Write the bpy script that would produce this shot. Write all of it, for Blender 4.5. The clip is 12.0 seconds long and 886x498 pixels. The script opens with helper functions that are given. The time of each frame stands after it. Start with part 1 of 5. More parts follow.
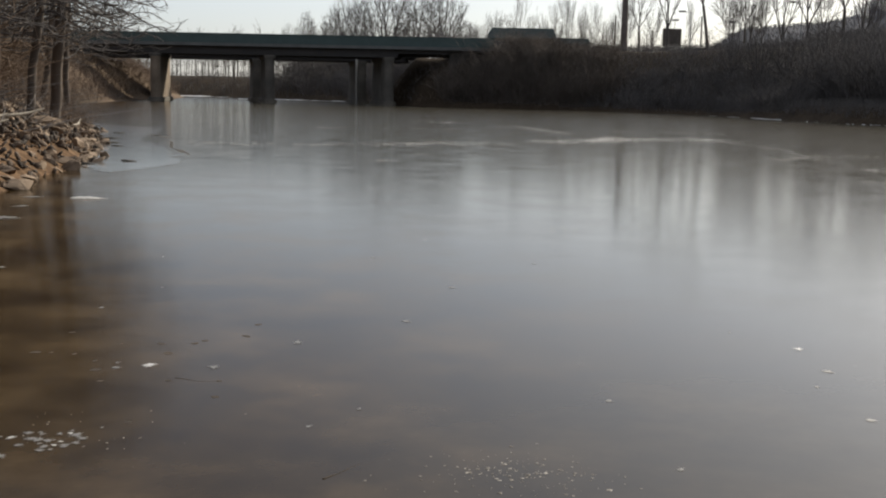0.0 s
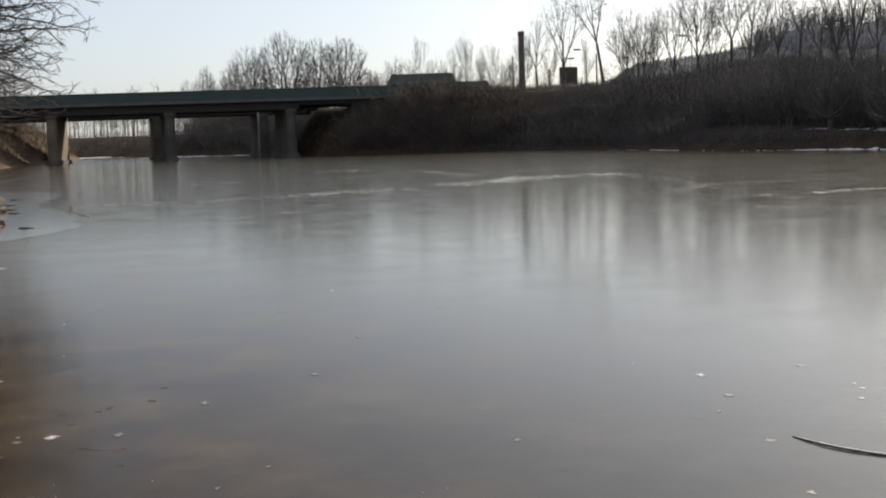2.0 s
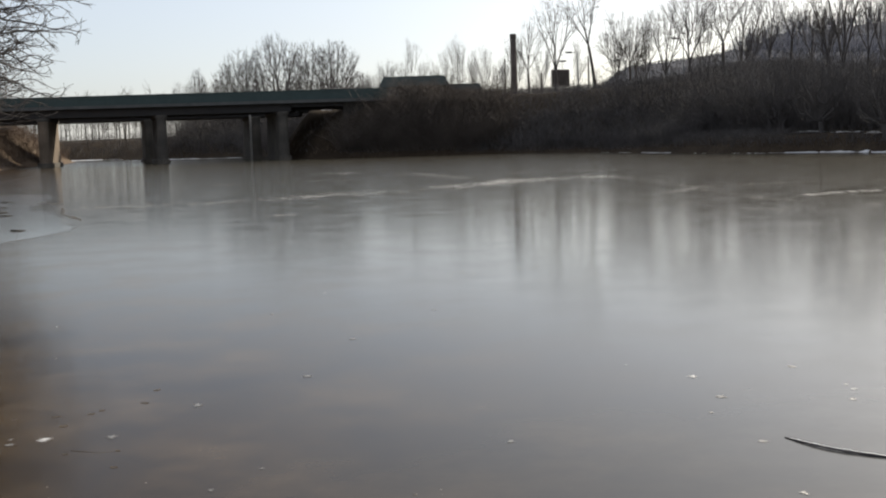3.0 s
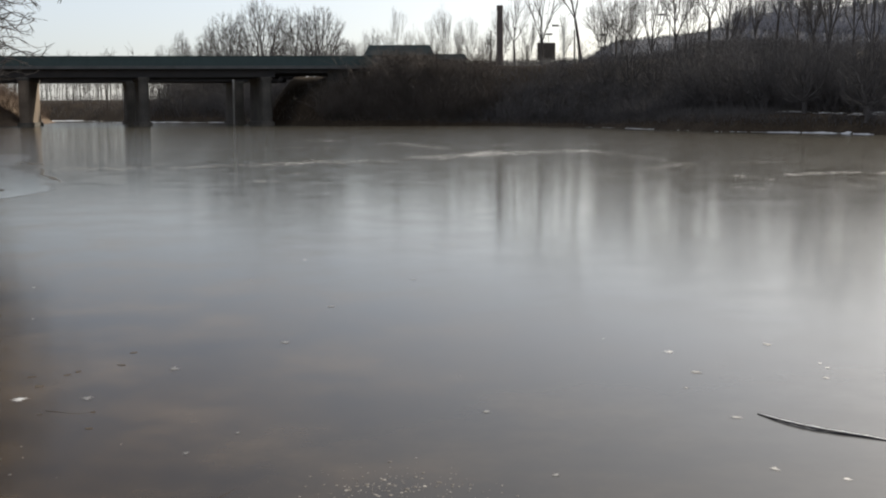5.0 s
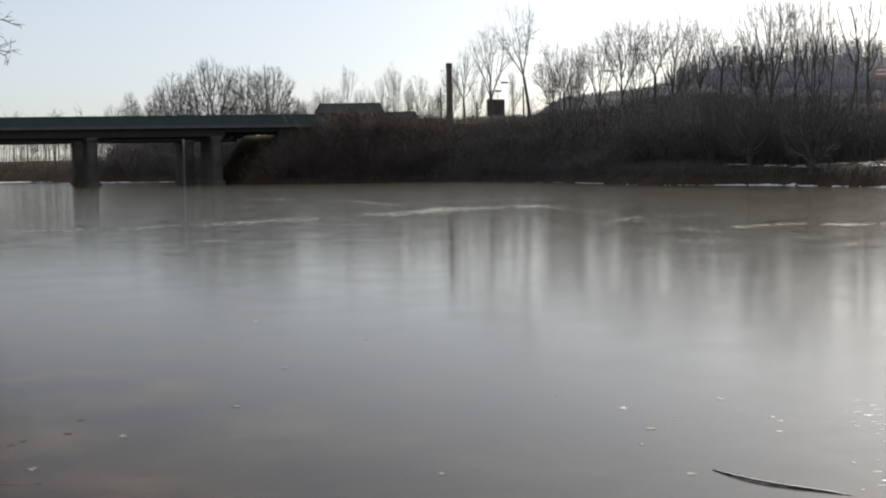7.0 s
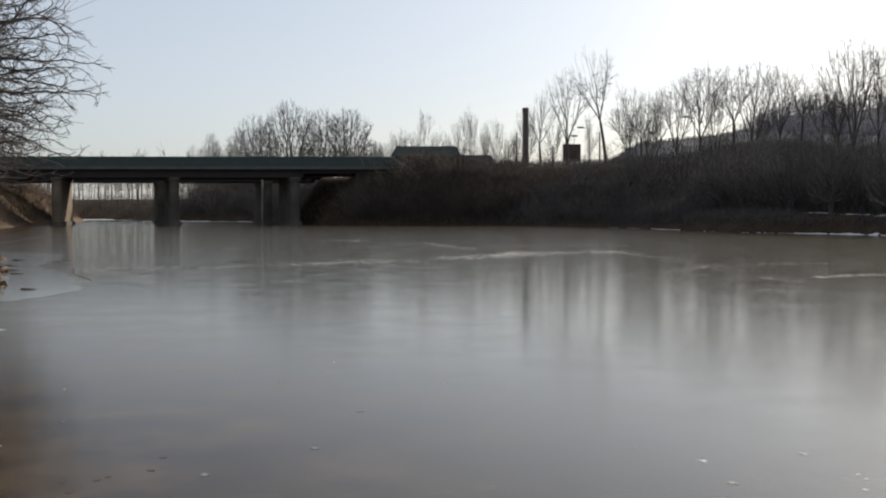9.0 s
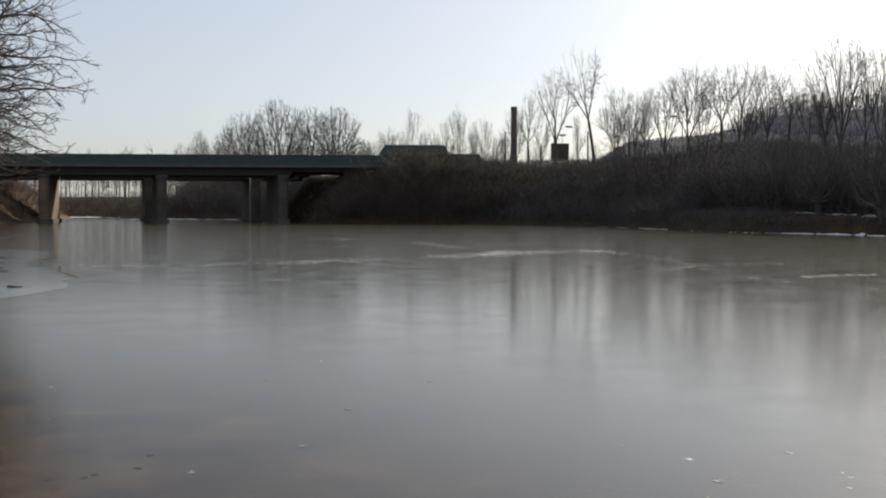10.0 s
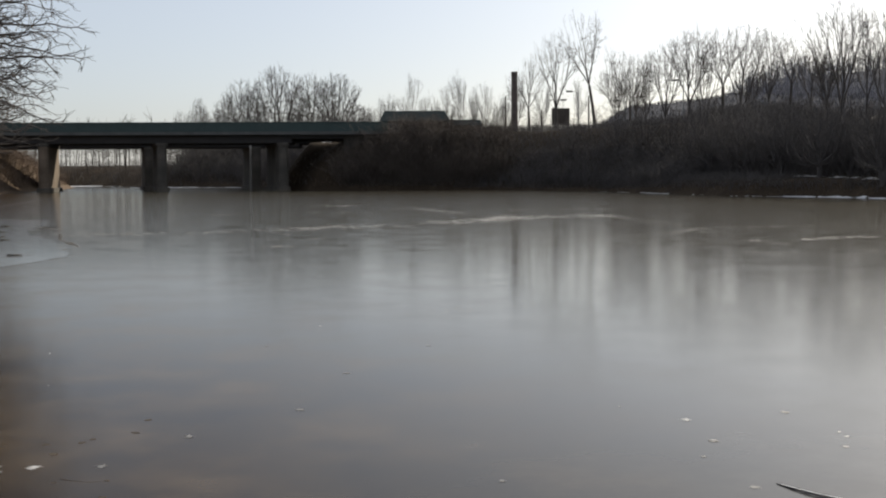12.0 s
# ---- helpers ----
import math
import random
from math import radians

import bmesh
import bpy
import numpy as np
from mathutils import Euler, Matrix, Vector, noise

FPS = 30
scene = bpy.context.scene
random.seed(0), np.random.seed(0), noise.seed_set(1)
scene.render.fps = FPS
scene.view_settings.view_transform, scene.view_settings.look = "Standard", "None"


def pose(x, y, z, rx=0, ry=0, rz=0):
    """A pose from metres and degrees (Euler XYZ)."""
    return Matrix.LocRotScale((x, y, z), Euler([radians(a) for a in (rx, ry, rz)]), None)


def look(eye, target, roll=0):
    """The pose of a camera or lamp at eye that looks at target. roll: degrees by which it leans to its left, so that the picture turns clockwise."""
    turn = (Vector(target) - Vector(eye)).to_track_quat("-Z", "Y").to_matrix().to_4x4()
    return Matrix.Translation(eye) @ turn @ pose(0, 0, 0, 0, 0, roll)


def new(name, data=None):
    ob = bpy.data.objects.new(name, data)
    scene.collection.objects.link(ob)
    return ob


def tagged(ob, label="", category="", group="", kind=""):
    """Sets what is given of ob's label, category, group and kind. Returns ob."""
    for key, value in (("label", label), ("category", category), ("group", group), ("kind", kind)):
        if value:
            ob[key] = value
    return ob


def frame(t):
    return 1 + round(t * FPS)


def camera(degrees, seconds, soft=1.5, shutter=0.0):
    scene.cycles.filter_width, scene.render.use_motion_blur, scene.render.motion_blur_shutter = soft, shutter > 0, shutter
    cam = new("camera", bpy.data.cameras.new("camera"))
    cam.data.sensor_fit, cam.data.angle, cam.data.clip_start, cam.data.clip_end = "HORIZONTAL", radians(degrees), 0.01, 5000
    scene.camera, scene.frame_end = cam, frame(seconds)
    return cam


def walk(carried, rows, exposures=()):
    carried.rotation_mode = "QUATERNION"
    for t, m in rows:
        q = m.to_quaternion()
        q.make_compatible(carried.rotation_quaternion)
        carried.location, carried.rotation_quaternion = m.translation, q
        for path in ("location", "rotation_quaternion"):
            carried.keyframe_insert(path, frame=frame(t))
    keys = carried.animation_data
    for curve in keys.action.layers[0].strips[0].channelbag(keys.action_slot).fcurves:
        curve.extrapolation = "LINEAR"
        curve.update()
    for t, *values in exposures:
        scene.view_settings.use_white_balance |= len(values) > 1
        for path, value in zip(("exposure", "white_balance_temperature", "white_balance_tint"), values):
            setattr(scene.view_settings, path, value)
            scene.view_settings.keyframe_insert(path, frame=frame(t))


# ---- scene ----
import functools
cam = camera(43.0, 12.0, soft=2.0)
PATH = [
    (0.0, pose(-0.064, 0.047, 1.681, 82.163, -1.190, 5.008)),
    (0.5, pose(-0.029, 0.027, 1.687, 82.259, 1.479, 2.933)),
    (1.0, pose(0.000, 0.038, 1.689, 83.008, 1.854, 0.934)),
    (1.5, pose(0.008, 0.023, 1.694, 83.634, 2.257, 0.425)),
    (2.0, pose(0.012, 0.007, 1.702, 84.440, 1.825, 0.169)),
    (2.5, pose(0.007, 0.002, 1.701, 84.604, 1.553, -0.217)),
    (2.7, pose(0.006, -0.001, 1.700, 84.586, 1.832, -0.232)),
    (4.3, pose(-0.000, -0.025, 1.697, 84.252, 0.058, -0.289)),
    (4.5, pose(-0.001, -0.028, 1.696, 84.069, -1.066, -0.722)),
    (5.0, pose(0.007, -0.006, 1.693, 83.054, 0.255, -1.047)),
    (5.5, pose(0.009, 0.004, 1.692, 83.097, 0.844, -1.267)),
    (6.0, pose(0.044, -0.005, 1.703, 84.039, 1.746, -5.359)),
    (6.5, pose(0.047, 0.011, 1.700, 84.328, 1.559, -5.234)),
    (7.0, pose(0.016, 0.019, 1.715, 85.877, 0.933, -3.517)),
    (7.2, pose(0.011, 0.015, 1.718, 86.344, 0.494, -2.825)),
    (8.8, pose(-0.029, -0.017, 1.739, 88.186, 0.176, -0.265)),
    (9.0, pose(-0.034, -0.021, 1.741, 88.106, 0.103, 0.272)),
    (9.5, pose(-0.037, -0.031, 1.739, 88.291, -0.007, -0.015)),
    (10.0, pose(-0.032, -0.036, 1.740, 88.043, -0.108, -0.330)),
    (10.5, pose(-0.022, -0.038, 1.734, 87.661, 0.341, -0.899)),
    (11.0, pose(-0.012, -0.037, 1.733, 87.358, -0.013, -1.463)),
    (11.5, pose(0.002, -0.025, 1.719, 86.864, 0.043, -1.112)),
    (12.0, pose(0.009, -0.015, 1.713, 86.328, 0.360, -0.275)),
]
walk(cam, PATH, exposures=[(0.0, 0.32, 7000, 7.5), (5.0, 0.35, 6900, 7.5), (7.0, 0.26, 6950, 7.5), (9.0, 0.11, 6950, 7.5), (12.0, 0.13, 6950, 7.5)])

# ---- sky, sun ----
SUN_AZ, SUN_EL = 36.0, 29.0          # degrees to the right of +y, and above the horizon
world = bpy.data.worlds.new("sky")
scene.world = world
world.use_nodes = True
wn = world.node_tree
sky = wn.nodes.new("ShaderNodeTexSky")
sky.sky_type = "NISHITA"
sky.sun_disc = False
sky.sun_elevation = radians(SUN_EL)
sky.sun_rotation = radians(SUN_AZ)
sky.air_density, sky.dust_density, sky.ozone_density = 0.75, 2.1, 4.0
haze = wn.nodes.new("ShaderNodeMix")      # thin even winter haze over the whole sky
haze.data_type = "RGBA"
haze.inputs[0].default_value = 0.36
haze.inputs[7].default_value = (8.25, 8.45, 8.95, 1)
wn.links.new(sky.outputs[0], haze.inputs[6])
wn.links.new(haze.outputs[2], wn.nodes["Background"].inputs[0])
wn.nodes["Background"].inputs[1].default_value = 0.105
sun_data = bpy.data.lights.new("sun", "SUN")
sun_data.energy, sun_data.angle, sun_data.color = 4.2, radians(0.6), (1.0, 0.93, 0.83)
sun = new("sun", sun_data)
sun_way = Vector((math.sin(radians(SUN_AZ)) * math.cos(radians(SUN_EL)),
                  math.cos(radians(SUN_AZ)) * math.cos(radians(SUN_EL)), math.sin(radians(SUN_EL))))
sun.matrix_world = look(sun_way * 400, (0, 0, 0))


# ---- materials ----
def material(name):
    m = bpy.data.materials.new(name)
    m.use_nodes = True
    nt = m.node_tree
    return m, nt, nt.nodes["Principled BSDF"]


def node(nt, kind, **values):
    n = nt.nodes.new(kind)
    for key, value in values.items():
        n.inputs[key].default_value = value
    return n


def place_of(nt, world_space):
    if world_space:
        return nt.nodes.new("ShaderNodeNewGeometry").outputs["Position"]
    return nt.nodes.new("ShaderNodeTexCoord").outputs["Object"]


def ramp(nt, fac, stops):
    r = nt.nodes.new("ShaderNodeValToRGB")
    r.color_ramp.elements[0].position, r.color_ramp.elements[0].color = stops[0][0], (*stops[0][1], 1)
    r.color_ramp.elements[1].position, r.color_ramp.elements[1].color = stops[-1][0], (*stops[-1][1], 1)
    for at, colour in stops[1:-1]:
        e = r.color_ramp.elements.new(at)
        e.color = (*colour, 1)
    nt.links.new(fac, r.inputs[0])
    return r.outputs[0]


def math_node(nt, operation, a, b=None, clamp=False):
    n = nt.nodes.new("ShaderNodeMath")
    n.operation, n.use_clamp = operation, clamp
    for k, v in enumerate((a, b)):
        if v is None:
            continue
        if isinstance(v, (int, float)):
            n.inputs[k].default_value = v
        else:
            nt.links.new(v, n.inputs[k])
    return n.outputs[0]


def mixed(nt, fac, a, b):
    n = nt.nodes.new("ShaderNodeMix")
    n.data_type = "RGBA"
    for k, v in ((0, fac), (6, a), (7, b)):
        if isinstance(v, (int, float)):
            n.inputs[k].default_value = v
        elif isinstance(v, tuple):
            n.inputs[k].default_value = (*v, 1)
        else:
            nt.links.new(v, n.inputs[k])
    return n.outputs[2]


def surface(name, stops, scale=3.0, fine=25.0, rough=0.8, bump=0.3, depth=0.02, metal=0.0, vary=0.0, world_space=False, stretch=(1, 1, 1), island=0.0):
    """A weathered surface: broad stains and fine grain, with relief."""
    m, nt, bsdf = material(name)
    where = place_of(nt, world_space)
    mp = node(nt, "ShaderNodeMapping", Scale=stretch)
    nt.links.new(where, mp.inputs[0])
    broad = node(nt, "ShaderNodeTexNoise", Scale=scale, Detail=5.0, Roughness=0.6)
    grain = node(nt, "ShaderNodeTexNoise", Scale=fine, Detail=4.0, Roughness=0.65)
    nt.links.new(mp.outputs[0], broad.inputs[0])
    nt.links.new(mp.outputs[0], grain.inputs[0])
    total = math_node(nt, "ADD", math_node(nt, "MULTIPLY", broad.outputs[0], 0.6), math_node(nt, "MULTIPLY", grain.outputs[0], 0.4))
    if vary:
        info = nt.nodes.new("ShaderNodeObjectInfo")
        shift = math_node(nt, "MULTIPLY", math_node(nt, "SUBTRACT", info.outputs["Random"], 0.5), vary)
        total = math_node(nt, "ADD", total, shift)
    if island:
        each = nt.nodes.new("ShaderNodeNewGeometry").outputs["Random Per Island"]
        total = math_node(nt, "ADD", total, math_node(nt, "MULTIPLY", math_node(nt, "SUBTRACT", each, 0.5), island))
    nt.links.new(ramp(nt, total, stops), bsdf.inputs["Base Color"])
    bsdf.inputs["Roughness"].default_value = rough
    bsdf.inputs["Metallic"].default_value = metal
    if bump:
        b = node(nt, "ShaderNodeBump", Strength=bump, Distance=depth)
        nt.links.new(grain.outputs[0], b.inputs["Height"])
        nt.links.new(b.outputs[0], bsdf.inputs["Normal"])
    return m


def rime_material():
    """Thin crusted frost, which light passes through."""
    m, nt, bsdf = material("thick rime")
    grain = node(nt, "ShaderNodeTexNoise", Scale=120.0, Detail=3.0)
    nt.links.new(ramp(nt, grain.outputs[0], [(0.3, (0.78, 0.79, 0.80)), (0.7, (0.90, 0.90, 0.90))]), bsdf.inputs["Base Color"])
    bsdf.inputs["Roughness"].default_value = 0.6
    bsdf.inputs["Subsurface Weight"].default_value = 1.0
    bsdf.inputs["Subsurface Radius"].default_value = (1.0, 1.0, 1.0)
    bsdf.inputs["Subsurface Scale"].default_value = 0.015
    return m


def ice_material():
    """River ice: clear and brown over the shallows by the near shore, greyer and frosted further out."""
    m, nt, bsdf = material("river ice")
    where = place_of(nt, True)
    sep = nt.nodes.new("ShaderNodeSeparateXYZ")
    nt.links.new(where, sep.inputs[0])
    wide = node(nt, "ShaderNodeTexNoise", Scale=0.09, Detail=5.0, Roughness=0.6)
    mid = node(nt, "ShaderNodeTexNoise", Scale=0.9, Detail=7.0, Roughness=0.62)
    streak = node(nt, "ShaderNodeTexNoise", Scale=2.2, Detail=6.0, Roughness=0.7)
    fine = node(nt, "ShaderNodeTexNoise", Scale=14.0, Detail=4.0, Roughness=0.6)
    for n in (wide, mid, fine, streak):
        nt.links.new(where, n.inputs[0])
    out = nt.nodes.new("ShaderNodeMapRange")
    out.inputs["From Min"].default_value, out.inputs["From Max"].default_value = 5.0, 25.0
    shallow = math_node(nt, "ADD", sep.outputs["Y"], math_node(nt, "MULTIPLY", sep.outputs["X"], 2.6))
    nt.links.new(math_node(nt, "ADD", shallow, math_node(nt, "MULTIPLY", wide.outputs[0], 6.0)), out.inputs["Value"])
    clear = ramp(nt, mid.outputs[0], [(0.30, (0.018, 0.011, 0.006)), (0.46, (0.034, 0.022, 0.011)), (0.56, (0.052, 0.034, 0.017)), (0.72, (0.090, 0.061, 0.033))])
    frosted = ramp(nt, math_node(nt, "ADD", math_node(nt, "MULTIPLY", wide.outputs[0], 0.6), math_node(nt, "MULTIPLY", mid.outputs[0], 0.4)),
                   [(0.3, (0.055, 0.048, 0.034)), (0.55, (0.074, 0.066, 0.048)), (0.7, (0.100, 0.090, 0.068))])
    rough = math_node(nt, "ADD", 0.110, math_node(nt, "MULTIPLY", math_node(nt, "SUBTRACT", mid.outputs[0], 0.35, True), 0.15))
    nt.links.new(rough, bsdf.inputs["Roughness"])
    wet = nt.nodes.new("ShaderNodeMapRange")              # thin wet ice by the shore mirrors less than the hard ice further out
    wet.inputs["From Min"].default_value, wet.inputs["From Max"].default_value = 0.0, 18.0
    wet.inputs["To Min"].default_value, wet.inputs["To Max"].default_value = 1.128, 1.240
    nt.links.new(shallow, wet.inputs["Value"])
    nt.links.new(wet.outputs[0], bsdf.inputs["IOR"])
    glare_skin = []                                             # thin frost off the right-hand shallows, its paler colour also imitating sun glare
    for axis, lo, hi in (("X", -1.5, 4.2), ("Y", 28.0, 7.0)):
        r = nt.nodes.new("ShaderNodeMapRange")
        r.inputs["From Min"].default_value, r.inputs["From Max"].default_value = lo, hi
        nt.links.new(sep.outputs[axis], r.inputs["Value"])
        glare_skin.append(r.outputs[0])
    body = mixed(nt, out.outputs[0], clear, frosted)
    nt.links.new(mixed(nt, math_node(nt, "MULTIPLY", *glare_skin), body, (0.090, 0.095, 0.100)), bsdf.inputs["Base Color"])
    nt.links.new(math_node(nt, "MULTIPLY", math_node(nt, "MULTIPLY", *glare_skin), math_node(nt, "MULTIPLY", math_node(nt, "SUBTRACT", streak.outputs[0], 0.30, True), 0.35)), bsdf.inputs["Coat Weight"])
    bsdf.inputs["Specular Tint"].default_value = (1.0, 0.94, 0.84, 1)      # silt in the ice warms what it mirrors
    bsdf.inputs["Coat Roughness"].default_value = 0.42
    bsdf.inputs["Coat IOR"].default_value = 1.31
    relief = math_node(nt, "ADD", math_node(nt, "MULTIPLY", mid.outputs[0], 0.55), math_node(nt, "MULTIPLY", fine.outputs[0], 0.12))
    b = node(nt, "ShaderNodeBump", Strength=0.09, Distance=0.010)
    nt.links.new(relief, b.inputs["Height"])
    nt.links.new(b.outputs[0], bsdf.inputs["Normal"])
    return m


def ground_material():
    """Leaf litter, dead grass and mud, with thin old snow lying in patches on level places."""
    m, nt, bsdf = material("bank ground")
    where = place_of(nt, True)
    broad = node(nt, "ShaderNodeTexNoise", Scale=0.25, Detail=6.0, Roughness=0.6)
    grain = node(nt, "ShaderNodeTexNoise", Scale=3.5, Detail=7.0, Roughness=0.7)
    nt.links.new(where, broad.inputs[0])
    nt.links.new(where, grain.inputs[0])
    soil = ramp(nt, math_node(nt, "ADD", math_node(nt, "MULTIPLY", broad.outputs[0], 0.5), math_node(nt, "MULTIPLY", grain.outputs[0], 0.5)),
                [(0.3, (0.020, 0.015, 0.011)), (0.5, (0.042, 0.031, 0.022)), (0.68, (0.078, 0.058, 0.039))])
    sep = nt.nodes.new("ShaderNodeSeparateXYZ")           # bare orange clay in the cut of the near bank
    nt.links.new(where, sep.inputs[0])

    def inside(*limits):
        parts = []
        for axis, lo, hi in limits:
            r = nt.nodes.new("ShaderNodeMapRange")
            r.inputs["From Min"].default_value, r.inputs["From Max"].default_value = lo, hi
            nt.links.new(sep.outputs[axis], r.inputs["Value"])
            parts.append(r.outputs[0])
        return functools.reduce(lambda p, q: math_node(nt, "MULTIPLY", p, q), parts)

    hazed_turf = ramp(nt, grain.outputs[0], [(0.3, (0.045, 0.047, 0.058)), (0.7, (0.115, 0.118, 0.138))])
    soil = mixed(nt, inside(("Y", 215.0, 250.0), ("X", 10.0, 30.0)), soil, hazed_turf)            # far hill ground, distance haze painted in as blue-grey
    tan = ramp(nt, grain.outputs[0], [(0.3, (0.08, 0.055, 0.038)), (0.5, (0.135, 0.097, 0.068)), (0.7, (0.20, 0.150, 0.108))])
    soil = mixed(nt, inside(("X", -46.0, -52.0), ("Y", 95.0, 115.0), ("Y", 232.0, 222.0)), soil, tan)   # tan earth by the left bridge end, its colour lightened against the deck's shadow
    clay = ramp(nt, grain.outputs[0], [(0.3, (0.045, 0.027, 0.015)), (0.5, (0.12, 0.073, 0.042)), (0.7, (0.24, 0.152, 0.09))])
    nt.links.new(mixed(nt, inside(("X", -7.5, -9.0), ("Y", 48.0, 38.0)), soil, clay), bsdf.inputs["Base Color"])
    bsdf.inputs["Roughness"].default_value = 0.95
    bsdf.inputs["Specular IOR Level"].default_value = 0.08
    b = node(nt, "ShaderNodeBump", Strength=0.6, Distance=0.12)
    nt.links.new(grain.outputs[0], b.inputs["Height"])
    nt.links.new(b.outputs[0], bsdf.inputs["Normal"])
    return m


ICE = ice_material()
THICK_RIME = rime_material()
GROUND = ground_material()
CONCRETE = surface("weathered concrete", [(0.3, (0.042, 0.038, 0.033)), (0.5, (0.080, 0.071, 0.060)), (0.7, (0.15, 0.130, 0.106))], 0.5, 9.0, 0.9, 0.25, 0.02)
# lit copy of the concrete: sunshine on the left piers as a paler tan
SUNLIT_CONCRETE = surface("sunlit tan concrete", [(0.3, (0.085, 0.064, 0.045)), (0.5, (0.165, 0.125, 0.090)), (0.7, (0.26, 0.20, 0.150))], 0.5, 9.0, 0.9, 0.25, 0.02)
SLAB = surface("dirty slab concrete", [(0.3, (0.055, 0.055, 0.054)), (0.5, (0.10, 0.10, 0.097)), (0.7, (0.15, 0.147, 0.14))], 0.4, 7.0, 0.9, 0.25, 0.02)
GREEN_STEEL = surface("green painted steel", [(0.3, (0.018, 0.038, 0.037)), (0.6, (0.034, 0.060, 0.057)), (0.75, (0.06, 0.066, 0.056))], 0.6, 10.0, 0.5, 0.1, 0.01)
RUST_STEEL = surface("old girder steel", [(0.3, (0.014, 0.012, 0.012)), (0.6, (0.030, 0.024, 0.021)), (0.75, (0.060, 0.030, 0.022))], 0.7, 12.0, 0.65, 0.15, 0.01)
BARK = surface("grey brown bark", [(0.3, (0.045, 0.037, 0.032)), (0.5, (0.088, 0.073, 0.062)), (0.7, (0.15, 0.125, 0.105))], 2.0, 30.0, 0.9, 0.5, 0.03, vary=0.12, stretch=(1, 1, 0.3))
NEAR_BARK = surface("brown bark", [(0.3, (0.036, 0.026, 0.020)), (0.5, (0.078, 0.058, 0.044)), (0.7, (0.145, 0.110, 0.084))], 3.0, 40.0, 0.9, 0.5, 0.02, vary=0.1, stretch=(1, 1, 0.3))
TWIG = surface("bare twigs", [(0.3, (0.052, 0.046, 0.044)), (0.7, (0.125, 0.110, 0.103))], 1.0, 20.0, 0.85, 0.0, vary=0.12)
PALE_BARK = surface("pale bark", [(0.3, (0.11, 0.09, 0.07)), (0.5, (0.22, 0.19, 0.15)), (0.7, (0.33, 0.29, 0.24))], 2.0, 25.0, 0.85, 0.4, 0.03, vary=0.1, stretch=(1, 1, 0.35))
BRUSH = surface("dead brush stems", [(0.3, (0.054, 0.049, 0.048)), (0.5, (0.100, 0.090, 0.087)), (0.7, (0.158, 0.142, 0.135))], 0.3, 4.0, 0.9, 0.0, world_space=True)
DARK_CONCRETE = surface("dark concrete", [(0.3, (0.03, 0.028, 0.025)), (0.7, (0.08, 0.074, 0.066))], 0.5, 8.0, 0.95, 0.2, 0.02)
DRY_BRUSH = surface("dry grey-brown stems", [(0.3, (0.058, 0.047, 0.040)), (0.5, (0.112, 0.090, 0.075)), (0.7, (0.180, 0.145, 0.120))], 0.3, 4.0, 0.9, 0.0, world_space=True)
BROWN_BRUSH = surface("brown thicket stems", [(0.3, (0.085, 0.055, 0.036)), (0.5, (0.17, 0.115, 0.075)), (0.7, (0.27, 0.19, 0.13))], 0.3, 4.0, 0.9, 0.0, world_space=True)
STRAW = surface("dry tan weeds", [(0.3, (0.070, 0.048, 0.034)), (0.5, (0.14, 0.098, 0.070)), (0.7, (0.22, 0.158, 0.112))], 0.4, 5.0, 0.9, 0.0, world_space=True)
# hill grass with the blue-grey of distance haze mixed into its colour
HAZED_GRASS = surface("hazed hill grass", [(0.3, (0.046, 0.048, 0.058)), (0.7, (0.100, 0.102, 0.118))], 0.05, 1.0, 0.95, 0.0, world_space=True)
# distance haze is put into this colour: pale and bluish
HAZED_WOOD = surface("hazed far woods", [(0.3, (0.125, 0.125, 0.148)), (0.7, (0.23, 0.23, 0.262))], 0.02, 0.4, 0.95, 0.0, world_space=True)
ROCK = surface("brown bank stone", [(0.28, (0.030, 0.020, 0.013)), (0.5, (0.095, 0.062, 0.040)), (0.7, (0.25, 0.18, 0.122))], 2.5, 18.0, 0.85, 0.7, 0.05, vary=0.35, island=0.45)
SNOW = surface("old crusted snow", [(0.3, (0.52, 0.52, 0.53)), (0.7, (0.82, 0.82, 0.83))], 1.5, 14.0, 0.7, 0.4, 0.03, world_space=True)
PALE_ICE = surface("smooth pale refrozen ice", [(0.3, (0.085, 0.086, 0.088)), (0.7, (0.135, 0.136, 0.140))], 0.7, 6.0, 0.12, 0.05, 0.004, world_space=True)
OLD_SNOW = surface("dirty shore ice", [(0.3, (0.17, 0.165, 0.16)), (0.7, (0.48, 0.47, 0.46))], 1.1, 9.0, 0.8, 0.5, 0.04, world_space=True)
RIME = surface("white hoar frost", [(0.3, (0.38, 0.39, 0.41)), (0.7, (0.62, 0.63, 0.65))], 9.0, 60.0, 0.8, 0.3, 0.004, world_space=True)
FROST = surface("frosted ice ridge", [(0.3, (0.13, 0.126, 0.12)), (0.7, (0.25, 0.243, 0.232))], 1.2, 12.0, 0.95, 0.4, 0.01, world_space=True)
PALE_FROST = surface("pale frosted crack", [(0.3, (0.20, 0.195, 0.19)), (0.7, (0.36, 0.352, 0.342))], 1.2, 12.0, 0.95, 0.4, 0.01, world_space=True)
CHIP = surface("white ice chip", [(0.3, (0.38, 0.37, 0.355)), (0.7, (0.68, 0.67, 0.65))], 20.0, 90.0, 0.35, 0.3, 0.004)
DULL_CHIP = surface("cloudy ice chip", [(0.3, (0.11, 0.104, 0.096)), (0.7, (0.22, 0.21, 0.195))], 20.0, 90.0, 0.4, 0.3, 0.004)
